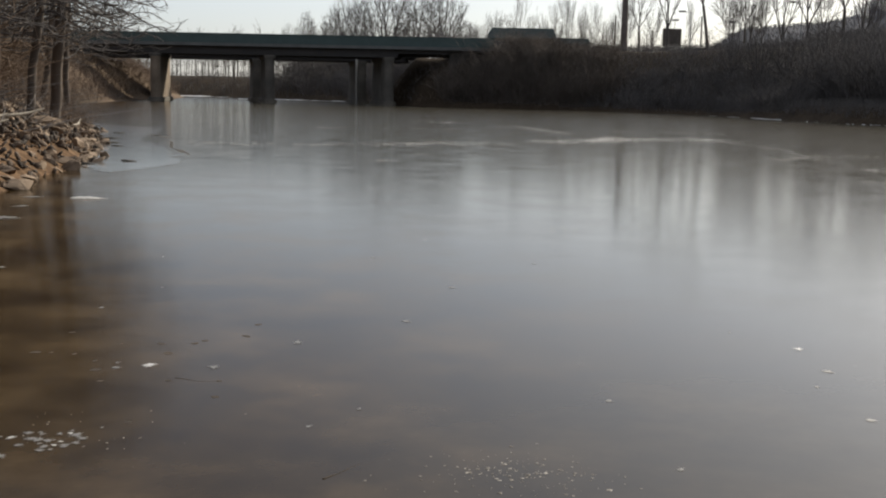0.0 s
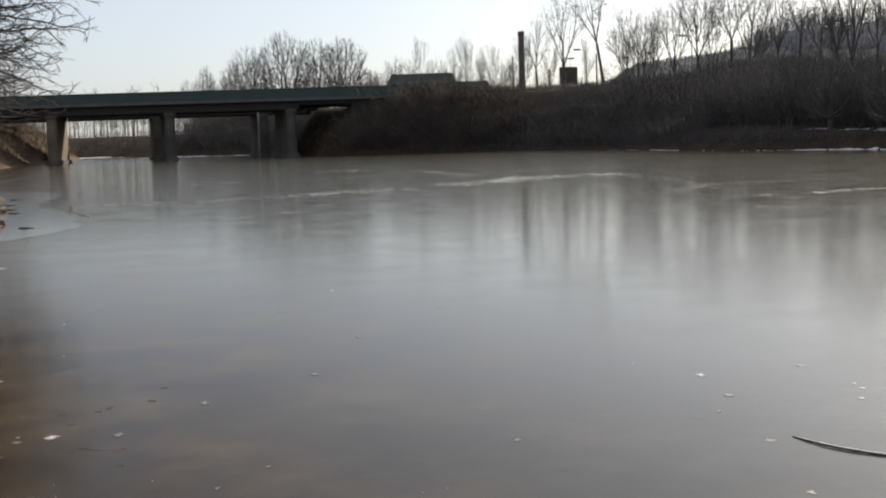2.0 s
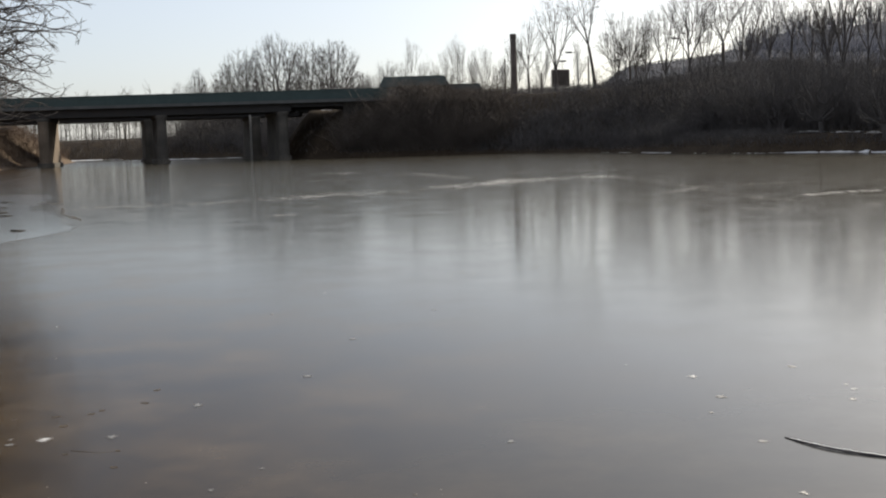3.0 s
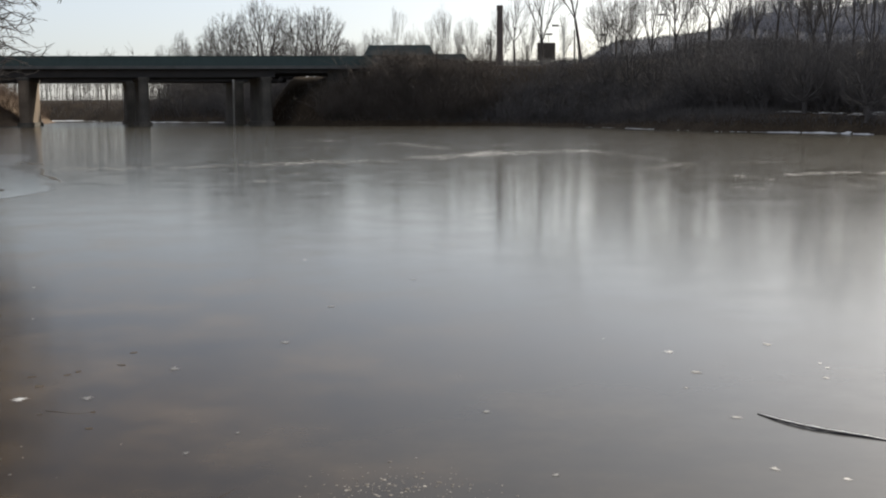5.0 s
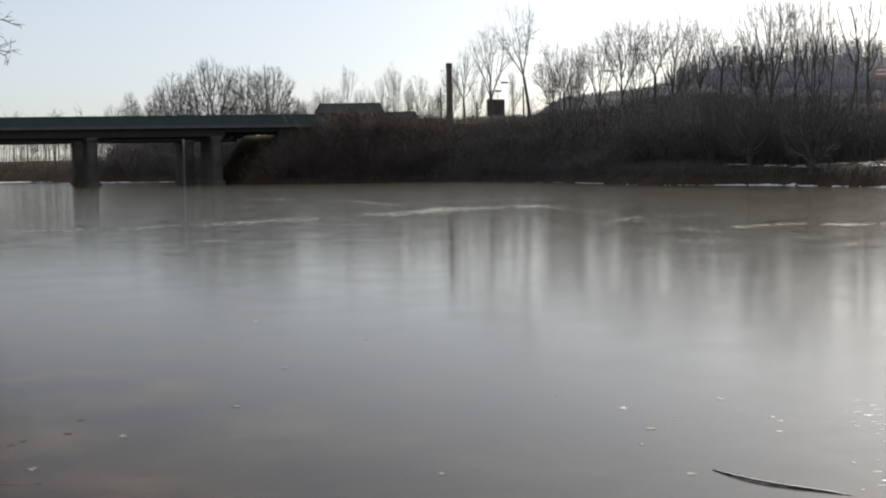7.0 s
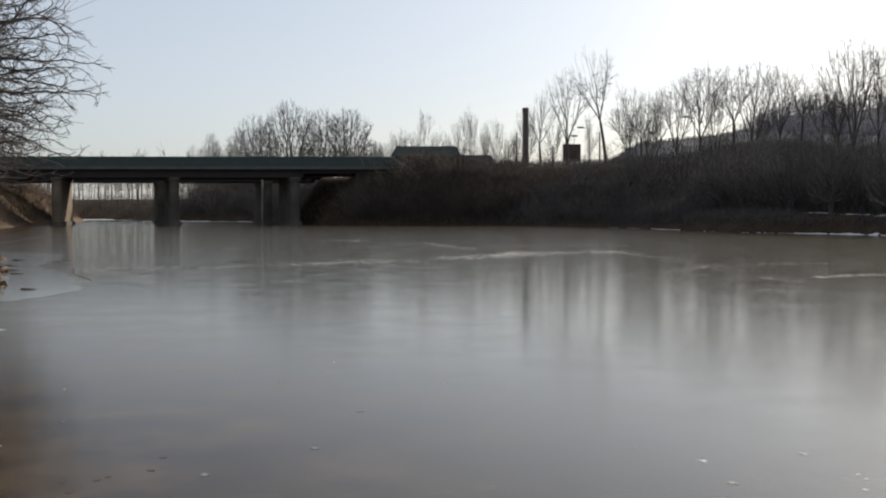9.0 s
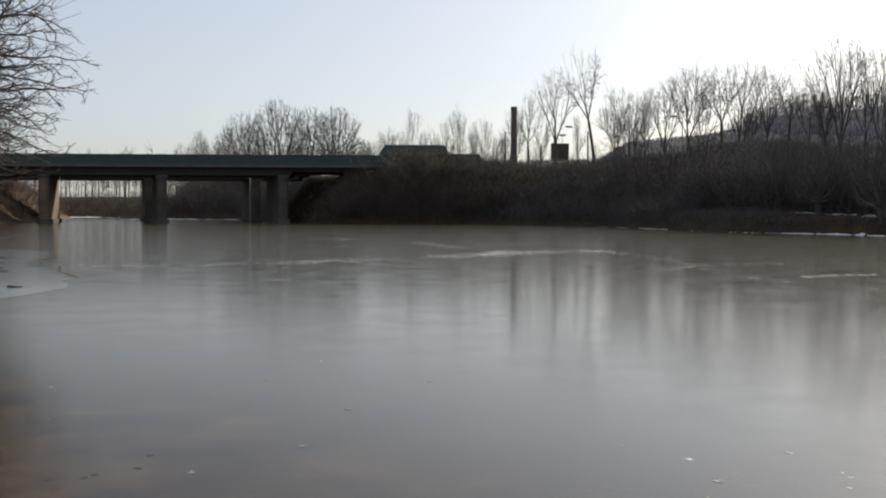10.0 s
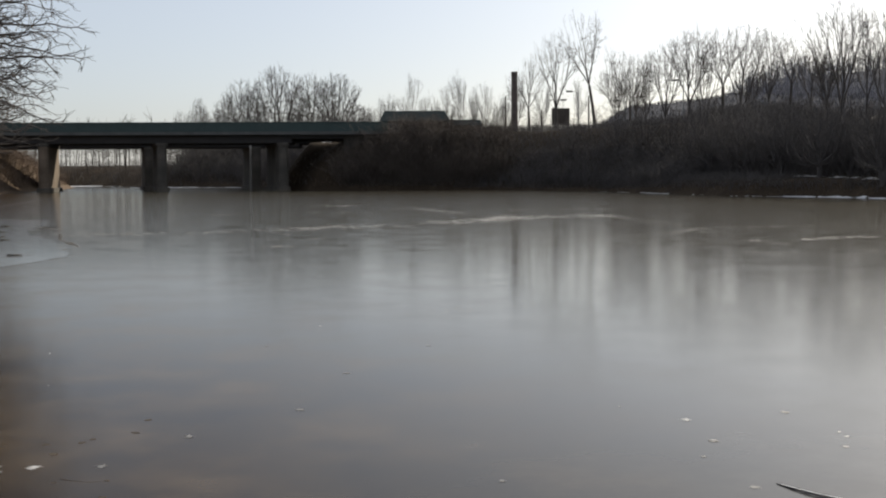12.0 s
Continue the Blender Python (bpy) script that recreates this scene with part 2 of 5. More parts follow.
BUBBLE = surface("silty air bubbles", [(0.3, (0.07, 0.056, 0.040)), (0.5, (0.13, 0.108, 0.08)), (0.7, (0.30, 0.27, 0.23))], 20.0, 90.0, 0.5, 0.3, 0.004, island=0.5)
BLACK_ICE = surface("wet dark ice rim", [(0.3, (0.02, 0.018, 0.015)), (0.7, (0.05, 0.042, 0.035))], 1.2, 12.0, 0.85, 0.2, 0.01, world_space=True)
LEAF = surface("sodden brown leaf", [(0.3, (0.016, 0.011, 0.008)), (0.7, (0.052, 0.034, 0.020))], 15.0, 80.0, 0.95, 0.2, 0.004, vary=0.2)
BRICK = surface("sooty brick", [(0.3, (0.065, 0.052, 0.047)), (0.7, (0.17, 0.135, 0.12))], 0.8, 9.0, 0.9, 0.3, 0.02)
ROOF = surface("dark green metal roof", [(0.3, (0.016, 0.030, 0.029)), (0.7, (0.038, 0.056, 0.053))], 0.5, 8.0, 0.55, 0.1, 0.01)
WALL_PAINT = surface("stained brown siding", [(0.3, (0.055, 0.048, 0.042)), (0.7, (0.12, 0.105, 0.09))], 0.5, 8.0, 0.85, 0.15, 0.01)
GALV = surface("grey galvanised pole", [(0.3, (0.14, 0.14, 0.145)), (0.7, (0.26, 0.26, 0.265))], 1.0, 20.0, 0.55, 0.1, 0.005, metal=0.4)
GLINT_PIPE = surface("pale glint pipe", [(0.3, (0.26, 0.255, 0.245)), (0.7, (0.42, 0.41, 0.395))], 1.0, 14.0, 0.28, 0.05, 0.005)
DARK_METAL = surface("dark lamp housing", [(0.3, (0.03, 0.03, 0.032)), (0.7, (0.07, 0.07, 0.072))], 2.0, 25.0, 0.5, 0.05, 0.003)
CAR_WHITE = surface("white car paint", [(0.3, (0.70, 0.70, 0.69)), (0.7, (0.82, 0.82, 0.81))], 2.0, 30.0, 0.25, 0.0)
GLASS = surface("dark car glass", [(0.3, (0.012, 0.013, 0.015)), (0.7, (0.03, 0.032, 0.035))], 2.0, 30.0, 0.08, 0.0)
RUBBER = surface("black rubber", [(0.3, (0.012, 0.012, 0.012)), (0.7, (0.035, 0.034, 0.033))], 8.0, 60.0, 0.85, 0.1, 0.003)
RED_PAINT = surface("faded red paint", [(0.3, (0.46, 0.17, 0.15)), (0.7, (0.62, 0.36, 0.32))], 1.6, 12.0, 0.6, 0.1, 0.005)
ASPHALT = surface("worn asphalt", [(0.3, (0.035, 0.035, 0.036)), (0.7, (0.075, 0.074, 0.072))], 0.5, 12.0, 0.9, 0.2, 0.01)


# ---- mesh helpers ----
def mesh_of(name, verts, faces, mat, smooth=False):
    """A mesh from arrays: verts n x 3, faces a list of index tuples or an m x k array."""
    me = bpy.data.meshes.new(name)
    if isinstance(faces, np.ndarray):
        count, k = faces.shape
        me.vertices.add(len(verts))
        me.vertices.foreach_set("co", np.asarray(verts, np.float32).ravel())
        me.loops.add(count * k)
        me.loops.foreach_set("vertex_index", faces.astype(np.int32).ravel())
        me.polygons.add(count)
        me.polygons.foreach_set("loop_start", np.arange(0, count * k, k, dtype=np.int32))
        me.update(calc_edges=True)
    else:
        me.from_pydata([tuple(v) for v in verts], [], faces)
    me.materials.append(mat)
    if smooth:
        me.polygons.foreach_set("use_smooth", np.ones(len(me.polygons), bool))
    me.update()
    return me


def put(name, me, parent=None, at=None, label=""):
    ob = new(name, me)
    if parent is not None:
        ob.parent = parent
    if at is not None:
        ob.matrix_basis = at
    if label:
        ob["label"] = label
    return ob


def part(name, bm, mat, parent, label="", at=None, smooth=False):
    me = bpy.data.meshes.new(name)
    bm.to_mesh(me)
    bm.free()
    me.materials.append(mat)
    if smooth:
        me.polygons.foreach_set("use_smooth", np.ones(len(me.polygons), bool))
    return put(name, me, parent, at, label)


def thing(name, at, label, category, group="", kind=""):
    ob = new(name)
    ob.empty_display_size = 0.2
    ob.matrix_basis = at
    return tagged(ob, label, category, group, kind)


def box(bm, x0, x1, y0, y1, z0, z1, bevel=0.0):
    made = bmesh.ops.create_cube(bm, size=1.0)["verts"]
    bmesh.ops.transform(bm, verts=made, matrix=Matrix.LocRotScale(((x0 + x1) / 2, (y0 + y1) / 2, (z0 + z1) / 2), None, (x1 - x0, y1 - y0, z1 - z0)))
    if bevel:
        edges = {e for v in made for e in v.link_edges}
        bmesh.ops.bevel(bm, geom=list(edges), offset=bevel, segments=2, affect="EDGES")
    return bm


def tubes(points, radii, sides):
    """Tapered tubes along n polylines of k points each."""
    n, k, _ = points.shape
    way = np.gradient(points, axis=1)
    way /= np.linalg.norm(way, axis=2, keepdims=True) + 1e-9
    ref = np.where(np.abs(way[..., 2:3]) > 0.9, np.array([1.0, 0, 0]), np.array([0, 0, 1.0]))
    a = np.cross(way, ref)
    a /= np.linalg.norm(a, axis=2, keepdims=True) + 1e-9
    b = np.cross(way, a)
    turn = np.arange(sides) * 2 * np.pi / sides
    ring = a[:, :, None] * np.cos(turn)[:, None] + b[:, :, None] * np.sin(turn)[:, None]
    verts = (points[:, :, None] + ring * radii[:, :, None, None]).reshape(-1, 3)
    i, j, s = np.meshgrid(np.arange(n), np.arange(k - 1), np.arange(sides), indexing="ij")
    base = (i * k + j) * sides
    faces = np.stack([base + s, base + (s + 1) % sides, base + sides + (s + 1) % sides, base + sides + s], -1).reshape(-1, 4)
    return verts, faces


def joined(parts):
    verts, faces, n = [], [], 0
    for v, f in parts:
        verts.append(v)
        faces.append(f + n)
        n += len(v)
    return np.concatenate(verts), np.concatenate(faces)


# ---- the lie of the land ----
RIVER = np.array([(75, -70), (54, 10), (43, 45), (33.8, 69), (30, 84), (24, 93), (21.7, 104), (17.5, 126), (8, 141), (-8, 146.5), (-17, 149.5),
                  (-22, 158), (-27, 185), (-39, 218), (-56, 246), (-82, 263), (-140, 272), (-240, 262), (-240, 250), (-140, 256), (-95, 254), (-80, 240), (-70, 217),
                  (-62, 185), (-56, 150), (-45, 106), (-31, 72), (-18.5, 45), (-16.5, 40), (-13.4, 33), (-10.4, 24.5), (-8.9, 18), (-7.6, 13), (-6, 8),
                  (-4.2, 4.2), (-2, 2.9), (3, 2.4), (14, 1), (34, -18), (50, -70)], float)


def shore_distance(x, y):
    """Metres from the water's edge, negative over the river."""
    best = np.full(x.shape, 1e9)
    inside = np.zeros(x.shape, bool)
    for (ax, ay), (bx, by) in zip(RIVER, np.roll(RIVER, -1, 0)):
        dx, dy = bx - ax, by - ay
        f = np.clip(((x - ax) * dx + (y - ay) * dy) / (dx * dx + dy * dy), 0, 1)
        best = np.minimum(best, np.hypot(x - ax - f * dx, y - ay - f * dy))
        cross = (ay > y) != (by > y)
        with np.errstate(divide="ignore", invalid="ignore"):
            inside ^= cross & (x < ax + (y - ay) / (dy if dy else 1e-9) * dx)
    return np.where(inside, -best, best)


def smooth(a, b, v):
    f = np.clip((v - a) / (b - a), 0, 1)
    return f * f * (3 - 2 * f)


def wave(x, y):
    """Gentle unevenness in metres."""
    return (np.sin(x * 0.71 + 1.3) * np.cos(y * 0.53) + 0.6 * np.sin(x * 1.9 + y * 1.3) + 0.4 * np.cos(y * 2.7 - x * 2.1)) / 2


def land(x, y):
    x, y = np.asarray(x, float), np.asarray(y, float)
    d = shore_distance(x, y)
    right = smooth(-20, 0, x + 0.35 * (y - 150) * (y > 150)) * (y > 3) + 0.0
    right = np.where(x > 14, 1.0, right) * (y > 2)
    steep = np.interp(d, [0, 0.6, 2, 6, 12, 30, 80], [0, 0.35, 1.1, 4.6, 7.8, 8.1, 8.5])
    bench = np.interp(d, [0, 0.5, 1.7, 7, 10, 17, 30, 70], [0, 0.75, 1.35, 1.6, 2.2, 4.2, 4.8, 6.5])
    f = smooth(104, 124, y)
    far_right = bench * (1 - f) + steep * f
    left = np.interp(d, [0, 0.8, 3, 7, 14, 40, 90], [0, 0.35, 1.3, 2.6, 3.4, 4.5, 5.5])
    left_far = np.interp(d, [0, 1.5, 6, 13, 40, 90], [0, 0.9, 4.4, 7.3, 7.6, 7.4])
    g = smooth(60, 110, y)
    left = left * (1 - g) + left_far * g
    near = np.interp(d, [0, 1, 4, 12, 60], [0, 0.12, 0.5, 1.5, 3.0])
    left = np.where((y < 9) & (x > -9), near, left)
    z = far_right * right + left * (1 - right)
    up = smooth(205, 240, y) * (d > 0)
    z = z * (1 - up) + np.interp(d, [0, 2, 9, 20, 100], [0, 1.6, 5.4, 6.6, 7.0]) * (1 - 0.24 * smooth(236, 250, y) * (1 - smooth(-64, -54, x))) * up
    spill = 7.0 - 0.75 * np.hypot(np.maximum(0, -12.4 - x), np.maximum(0, 149.5 - y))
    z = np.where((x < 2) & (x > -30) & (y > 140) & (y < 190), np.maximum(z, np.minimum(spill, d * 1.5)), z)
    berm = 6.75 - 0.8 * np.hypot(np.maximum(0, -18.2 - x), np.maximum(0, np.abs(y - 165) - 2.5))
    z = np.where((x < -8) & (x > -30) & (y > 155) & (y < 176), np.maximum(z, np.minimum(berm, d * 1.6)), z)
    z = z + wave(x, y) * 0.16 * np.clip(d / 3, 0, 1)
    z = np.where(d < 0, np.maximum(-1.4, d * 0.35), z)
    # the hills across the river
    az, r = np.degrees(np.arctan2(x, y)), np.hypot(x, y)
    bare = np.interp(az, [4, 7.4, 8.0, 8.6, 9.0, 9.6, 10.7, 11.8, 13.2, 14.3, 16, 20, 32, 50], [1.5, 1.9, 2.4, 2.75, 3.05, 3.35, 3.45, 3.55, 3.65, 3.85, 3.9, 3.6, 2.8, 0])
    wooded = np.interp(az, [11, 14.0, 15.0, 15.7, 16.7, 18, 19.4, 20.6, 21.9, 23.1, 23.7, 25, 26, 36, 60], [1.2, 3.3, 3.85, 4.22, 4.68, 4.78, 4.72, 4.88, 5.05, 5.15, 4.92, 4.78, 4.82, 4.5, 1])
    front = (1.7 + np.tan(np.radians(bare)) * 340) * smooth(215, 340, r) * (1 - smooth(340, 430, r) * 0.5) * (np.abs(az) < 60)
    back = (1.0 + np.tan(np.radians(wooded)) * 600) * smooth(380, 600, r) * (1 - smooth(620, 1500, r) * 0.6) * (np.abs(az) < 70)
    hills = np.maximum(front * smooth(3, 6, az), back * smooth(9, 15, az))
    return np.maximum(z, np.where(d > 20, hills, -9))


def spaced(lo, hi, step, out, grow=1.28):
    mid = list(np.arange(lo, hi + step / 2, step))
    a, s = [], step
    v = mid[-1]
    while v < out:
        s *= grow
        v += s
        a.append(v)
    b, s, v = [], step, mid[0]
    while v > -out:
        s *= grow
        v -= s
        b.append(v)
    return np.array(b[::-1] + mid + a)


gx, gy = spaced(-75, 60, 0.9, 3200, 1.06), spaced(0, 205, 1.0, 3200, 1.06)
X, Y = np.meshgrid(gx, gy)
Z = land(X.ravel(), Y.ravel()).reshape(X.shape)
idx = np.arange(X.size).reshape(X.shape)
quads = np.stack([idx[:-1, :-1], idx[:-1, 1:], idx[1:, 1:], idx[1:, :-1]], -1).reshape(-1, 4)
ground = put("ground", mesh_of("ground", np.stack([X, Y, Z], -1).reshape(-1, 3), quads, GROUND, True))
tagged(ground, "dark winter river banks of leaf litter and mud", "ground", kind="structure")

ice = put("water", mesh_of("water", [(-250, -75, 0), (130, -75, 0), (130, 300, 0), (-250, 300, 0)], [(0, 1, 2, 3)], ICE))
tagged(ice, "frozen river with smooth brown-grey reflecting ice", "river ice", kind="structure")


# ---- bridge ----
def span_deck(top, v0, v1, u0, u1):
    """One carriageway: slab, roadway, two parapets and its girders."""
    bm = bmesh.new()
    box(bm, u0, u1, v0, v1, 7.40, 7.80, 0.03)
    part("deck_slab", bm, SLAB, top, "stained grey concrete deck slab")
    for v in (v0 + 0.02, v1 - 0.32):
        bm = bmesh.new()
        box(bm, u0, u1, v, v + 0.30, 7.803, 8.86, 0.03)
        p = part("parapet", bm, GREEN_STEEL, top, "dull green parapet")
        bm = bmesh.new()
        box(bm, u0, u1, v - 0.06, v + 0.36, 8.863, 9.08, 0.04)
        part("top_rail", bm, GREEN_STEEL, p)
        me = None
        for k in range(int((u1 - u0 - 1) / 4)):
            if me is None:
                bm = bmesh.new()
                box(bm, -0.09, 0.09, -0.05, 0.0, 7.82, 8.85, 0.012)
                post = part("post", bm, GREEN_STEEL, p, at=pose(u0 + 2, v, 0))
                me = post.data
            else:
                put("post", me, p, pose(u0 + 2 + 4 * k, v, 0))
    for k in range(5):
        v = v0 + 1.0 + k * (v1 - v0 - 2.0) / 4
        bm = bmesh.new()
        box(bm, u0, 17.7, v - 0.02, v + 0.02, 6.42, 7.39)
        box(bm, u0, 17.7, v - 0.25, v + 0.25, 6.36, 6.42)
        box(bm, u0, 17.7, v - 0.25, v + 0.25, 7.33, 7.395)
        part("girder", bm, RUST_STEEL, top, "dark steel girder with rust stains")
        bm = bmesh.new()
        box(bm, 17.8, 24.6, v - 0.02, v + 0.02, 6.96, 7.39)
        box(bm, 17.8, 24.6, v - 0.2, v + 0.2, 6.90, 6.96)
        part("girder", bm, RUST_STEEL, top, "shallow end-span girder")
    bm = bmesh.new()
    box(bm, u0, u1, v0 + 0.6, v1 - 0.6, 7.803, 7.87)
    part("roadway", bm, ASPHALT, top)


def bridge():
    top = thing("bridge", pose(-37.0, 148.2, 0, 0, 0, 4.0), "long low highway bridge with green parapets on concrete wall piers", "bridge")
    u0, u1, turn = -80.0, 30.5, 13.0
    span_deck(top, 0.0, 12.0, u0, u1)
    span_deck(top, 20.5, 32.0, u0, u1)
    shaft, foot, cap = pier_mesh("pier", 0.0, 6.0, 0.70, 0.62, 10.6), pier_mesh("footing", -1.0, 0.55, 1.05, 0.95, 11.0), pier_mesh("pier_cap", 5.95, 6.36, 0.78, 0.78, 10.7)
    sunlit_shaft = shaft.copy()
    sunlit_shaft.materials[0] = SUNLIT_CONCRETE
    for u in (-14.6, 0.7, 16.6, -29.0, -44.0):
        for v in (0.9, 21.4):
            pier = put("pier", sunlit_shaft if u < 0 else shaft, top, pose(u - (v - 0.9) * math.tan(radians(14.8)), v, 0, 0, 0, 7.5 if u == -14.6 else turn), "concrete wall pier with rounded ends, sunlight put into its tan colour" if u < 0 else "grey concrete wall pier with rounded ends")
            put("footing", foot, pier)
            put("pier_cap", cap, pier)
    bm = bmesh.new()
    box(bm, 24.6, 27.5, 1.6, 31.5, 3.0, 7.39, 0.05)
    part("abutment", bm, DARK_CONCRETE, top, "plain dark concrete abutment")
    # added pipe, pale and glossy, standing in for a bright spot by the pier
    x, y = 10.9, 15.3
    pts = np.array([[(x, y, -0.2), (x, y, 2.0), (x, y, 5.2), (x, y, 6.6), (x + 0.25, y + 0.5, 7.35)]])
    put("bright_spot_pipe", mesh_of("bright_spot_pipe", *tubes(pts, np.full((1, 5), 0.15), 10), GLINT_PIPE, True), top, label="pale pipe added as a bright spot between the decks")
    return top


def pier_mesh(name, z0, z1, r0, r1, length):
    """A wall running back from its rounded nose at the origin, tapering upwards."""
    verts, faces, n = [], [], 10
    outline = [(math.cos(a), math.sin(a), 0.0) for a in np.linspace(math.pi, 2 * math.pi, n)]
    outline += [(math.cos(a), math.sin(a), length) for a in np.linspace(0, math.pi, n)]
    for z, r in ((z0, r0), (z0 + (z1 - z0) * 0.55, (r0 + r1) / 2), (z1 - 0.04, r1), (z1, r1 - 0.04)):
        verts += [(c * r, s * r + back, z) for c, s, back in outline]
    k = len(outline)
    for ring in range(3):
        faces += [(ring * k + i, ring * k + (i + 1) % k, (ring + 1) * k + (i + 1) % k, (ring + 1) * k + i) for i in range(k)]
    faces += [tuple(range(3 * k, 4 * k)), tuple(range(k - 1, -1, -1))]
    return mesh_of(name, verts, faces, CONCRETE)


bridge()


# ---- bare trees ----
def unit(v):
    return v / (np.linalg.norm(v) + 1e-9)


def crown_points(rng, count, form):
    """Places in a crown one unit high, towards which limbs grow."""
    p = rng.uniform(-1, 1, (count * 70, 3))
    r, z = np.hypot(p[:, 0], p[:, 1]), (p[:, 2] + 1) / 2
    lumps = 0.80 + 0.20 * np.sin(np.arctan2(p[:, 1], p[:, 0]) * 3 + z * 7 + rng.uniform(0, 6)) * np.cos(z * 11 + rng.uniform(0, 6))
    if form == "dome":
        edge = 0.50 * np.sqrt(np.clip(1 - (np.abs(z - 0.30) / 0.70) ** 2.6, 0, 1)) * (z > 0.18)
    elif form == "fan":
        edge = 0.42 * np.interp(z, [0.14, 0.45, 0.72, 0.88, 0.97, 1.0], [0.10, 0.62, 1.0, 0.85, 0.5, 0.1]) * (z > 0.14)
    elif form == "tall":
        edge = 0.20 * np.interp(z, [0.4, 0.6, 0.8, 0.92, 1.0], [0.25, 0.8, 1.0, 0.8, 0.3]) * (z > 0.4)
    elif form == "shrub":
        edge = 0.58 * np.sqrt(np.clip(1 - ((z - 0.50) / 0.50) ** 2, 0, 1)) * (z > 0.12)
    else:
        edge = 0.46 * np.sqrt(np.clip(1 - ((z - 0.56) / 0.46) ** 2, 0, 1)) * (z > 0.22)
    keep = (r * 0.6 < edge * lumps) & (r < 1)
    q = np.column_stack([p[:, 0] * 0.6, p[:, 1] * 0.6, z])[keep]
    return q[:count]


def colonised(seed, form, trunk, count=700, step=0.026, kill=0.05, reach=0.22, tip=0.0009, up=0.10, stems=1, twigs=1.0, bark=None, back_pull=0.45, jitter=0.12, pipe=2.25, outward=0.3):
    """A bare tree one unit high whose limbs fork towards the places of its crown: its trunk and crown meshes."""
    rng = np.random.default_rng(seed)
    goals = crown_points(rng, count, form)
    leaf_from = np.percentile(goals[:, 2], 2)
    heart = np.array([0.0, 0.0, trunk])
    place, parent = [], []
    for s in range(stems):
        turn = s * 6.283 / stems + rng.uniform(0, 1)
        out = np.array([math.cos(turn), math.sin(turn), 0]) * (0.010 if stems > 1 else 0)
        place.append(out + (0, 0, -0.03))
        parent.append(-1)
        way = unit(np.array([0.0, 0.0, 1.0]) + out * 25)
        for _ in range(int((trunk + 0.03) / step)):
            way = unit(way + rng.normal(0, 0.05, 3) + (0, 0, 0.05))
            place.append(place[-1] + way * step)
            parent.append(len(place) - 2)
    place = list(np.array(place))
    first_forks = len(place)
    near = np.full(len(goals), 1e9)
    which = np.zeros(len(goals), int)

    def look_again(first):
        new_ones = np.array(place[first:])
        gap = np.linalg.norm(goals[:, None] - new_ones[None], axis=2)
        best = gap.argmin(1)
        closer = gap[np.arange(len(goals)), best] < near
        near[closer] = gap[np.arange(len(goals)), best][closer]
        which[closer] = best[closer] + first

    look_again(0)
    live = np.ones(len(goals), bool)
    for turn in range(120):
        live &= near > kill
        pull = live & (near < (reach if turn > 2 else 2.0))
        if not pull.any():
            break
        first = len(place)
        for n in np.unique(which[pull]):
            to = goals[pull & (which == n)] - place[n]
            way = (to / np.linalg.norm(to, axis=1, keepdims=True)).mean(0)
            back = unit(place[n] - place[parent[n]]) if parent[n] >= 0 else np.zeros(3)
            if turn > 2 and n >= first_forks and unit(way) @ back < 0.3 and near[pull & (which == n)].max() < 2.2 * kill:
                live[pull & (which == n)] = False            # a limb never doubles back
                continue
            way = unit(unit(way) + back_pull * back + outward * unit(place[n] - heart) + (0, 0, up) + rng.normal(0, jitter, 3))
            place.append(place[n] + way * step * rng.uniform(0.8, 1.15))
            parent.append(int(n))
        if len(place) == first:
            break
        look_again(first)
    grown_to = len(place)
    alive = np.ones(grown_to, bool)
    for _ in range(5):                                       # nip off tips that bend sharply
        branches = np.bincount([p for n, p in enumerate(parent) if p >= 0 and alive[n]], minlength=grown_to)
        for n in range(first_forks, grown_to):
            p = parent[n]
            if alive[n] and not branches[n] and parent[p] >= 0 and unit(place[n] - place[p]) @ unit(place[p] - place[parent[p]]) < 0.84:
                alive[n] = False
    for n in range(grown_to):                                # fine side twigs on the outer limbs
        if place[n][2] < leaf_from or not alive[n]:
            continue
        for _ in range(rng.poisson(0.55 * twigs)):
            back = unit(place[n] - place[parent[n]])
            way = unit(back + 0.4 * unit(place[n] - heart) + rng.normal(0, 0.5, 3) + (0, 0, up * 1.5))
            last = n
            for _ in range(rng.integers(1, 4)):
                way = unit(way + rng.normal(0, 0.18, 3) + (0, 0, up * 0.8))
                place.append(place[last] + way * step * 0.7)
                parent.append(last)
                last = len(place) - 1
    place = np.array(place)
    kids = [[] for _ in place]
    for n, p in enumerate(parent):
        if p >= 0 and (n >= grown_to or alive[n]):
            kids[p].append(n)
    load = np.zeros(len(place))
    for n in range(len(place) - 1, -1, -1):
        load[n] = sum(load[k] for k in kids[n]) if kids[n] else tip ** pipe
    size = load ** (1 / pipe)
    chains, starts = [], [(n, None) for n, p in enumerate(parent) if p < 0]
    while starts:
        n, base = starts.pop()
        line = [n] if base is None else [base, n]
        while kids[n]:
            order = sorted(kids[n], key=lambda k: -size[k])
            starts += [(k, n) for k in order[1:]]
            n = order[0]
            line.append(n)
        chains.append((base is None, line))

    def built(wanted, sides):
        groups = {}
        for is_trunk, line in chains:
            if is_trunk == wanted:
                rad = size[line].copy()
                if not is_trunk:
                    rad[0] = rad[1]
                else:
                    rad[0] *= 1.5
                    rad[1] *= 1.15
                rad[-1] *= 0.6
                groups.setdefault((len(line), sides if rad[0] > 4 * tip else 3), []).append((place[line], rad))
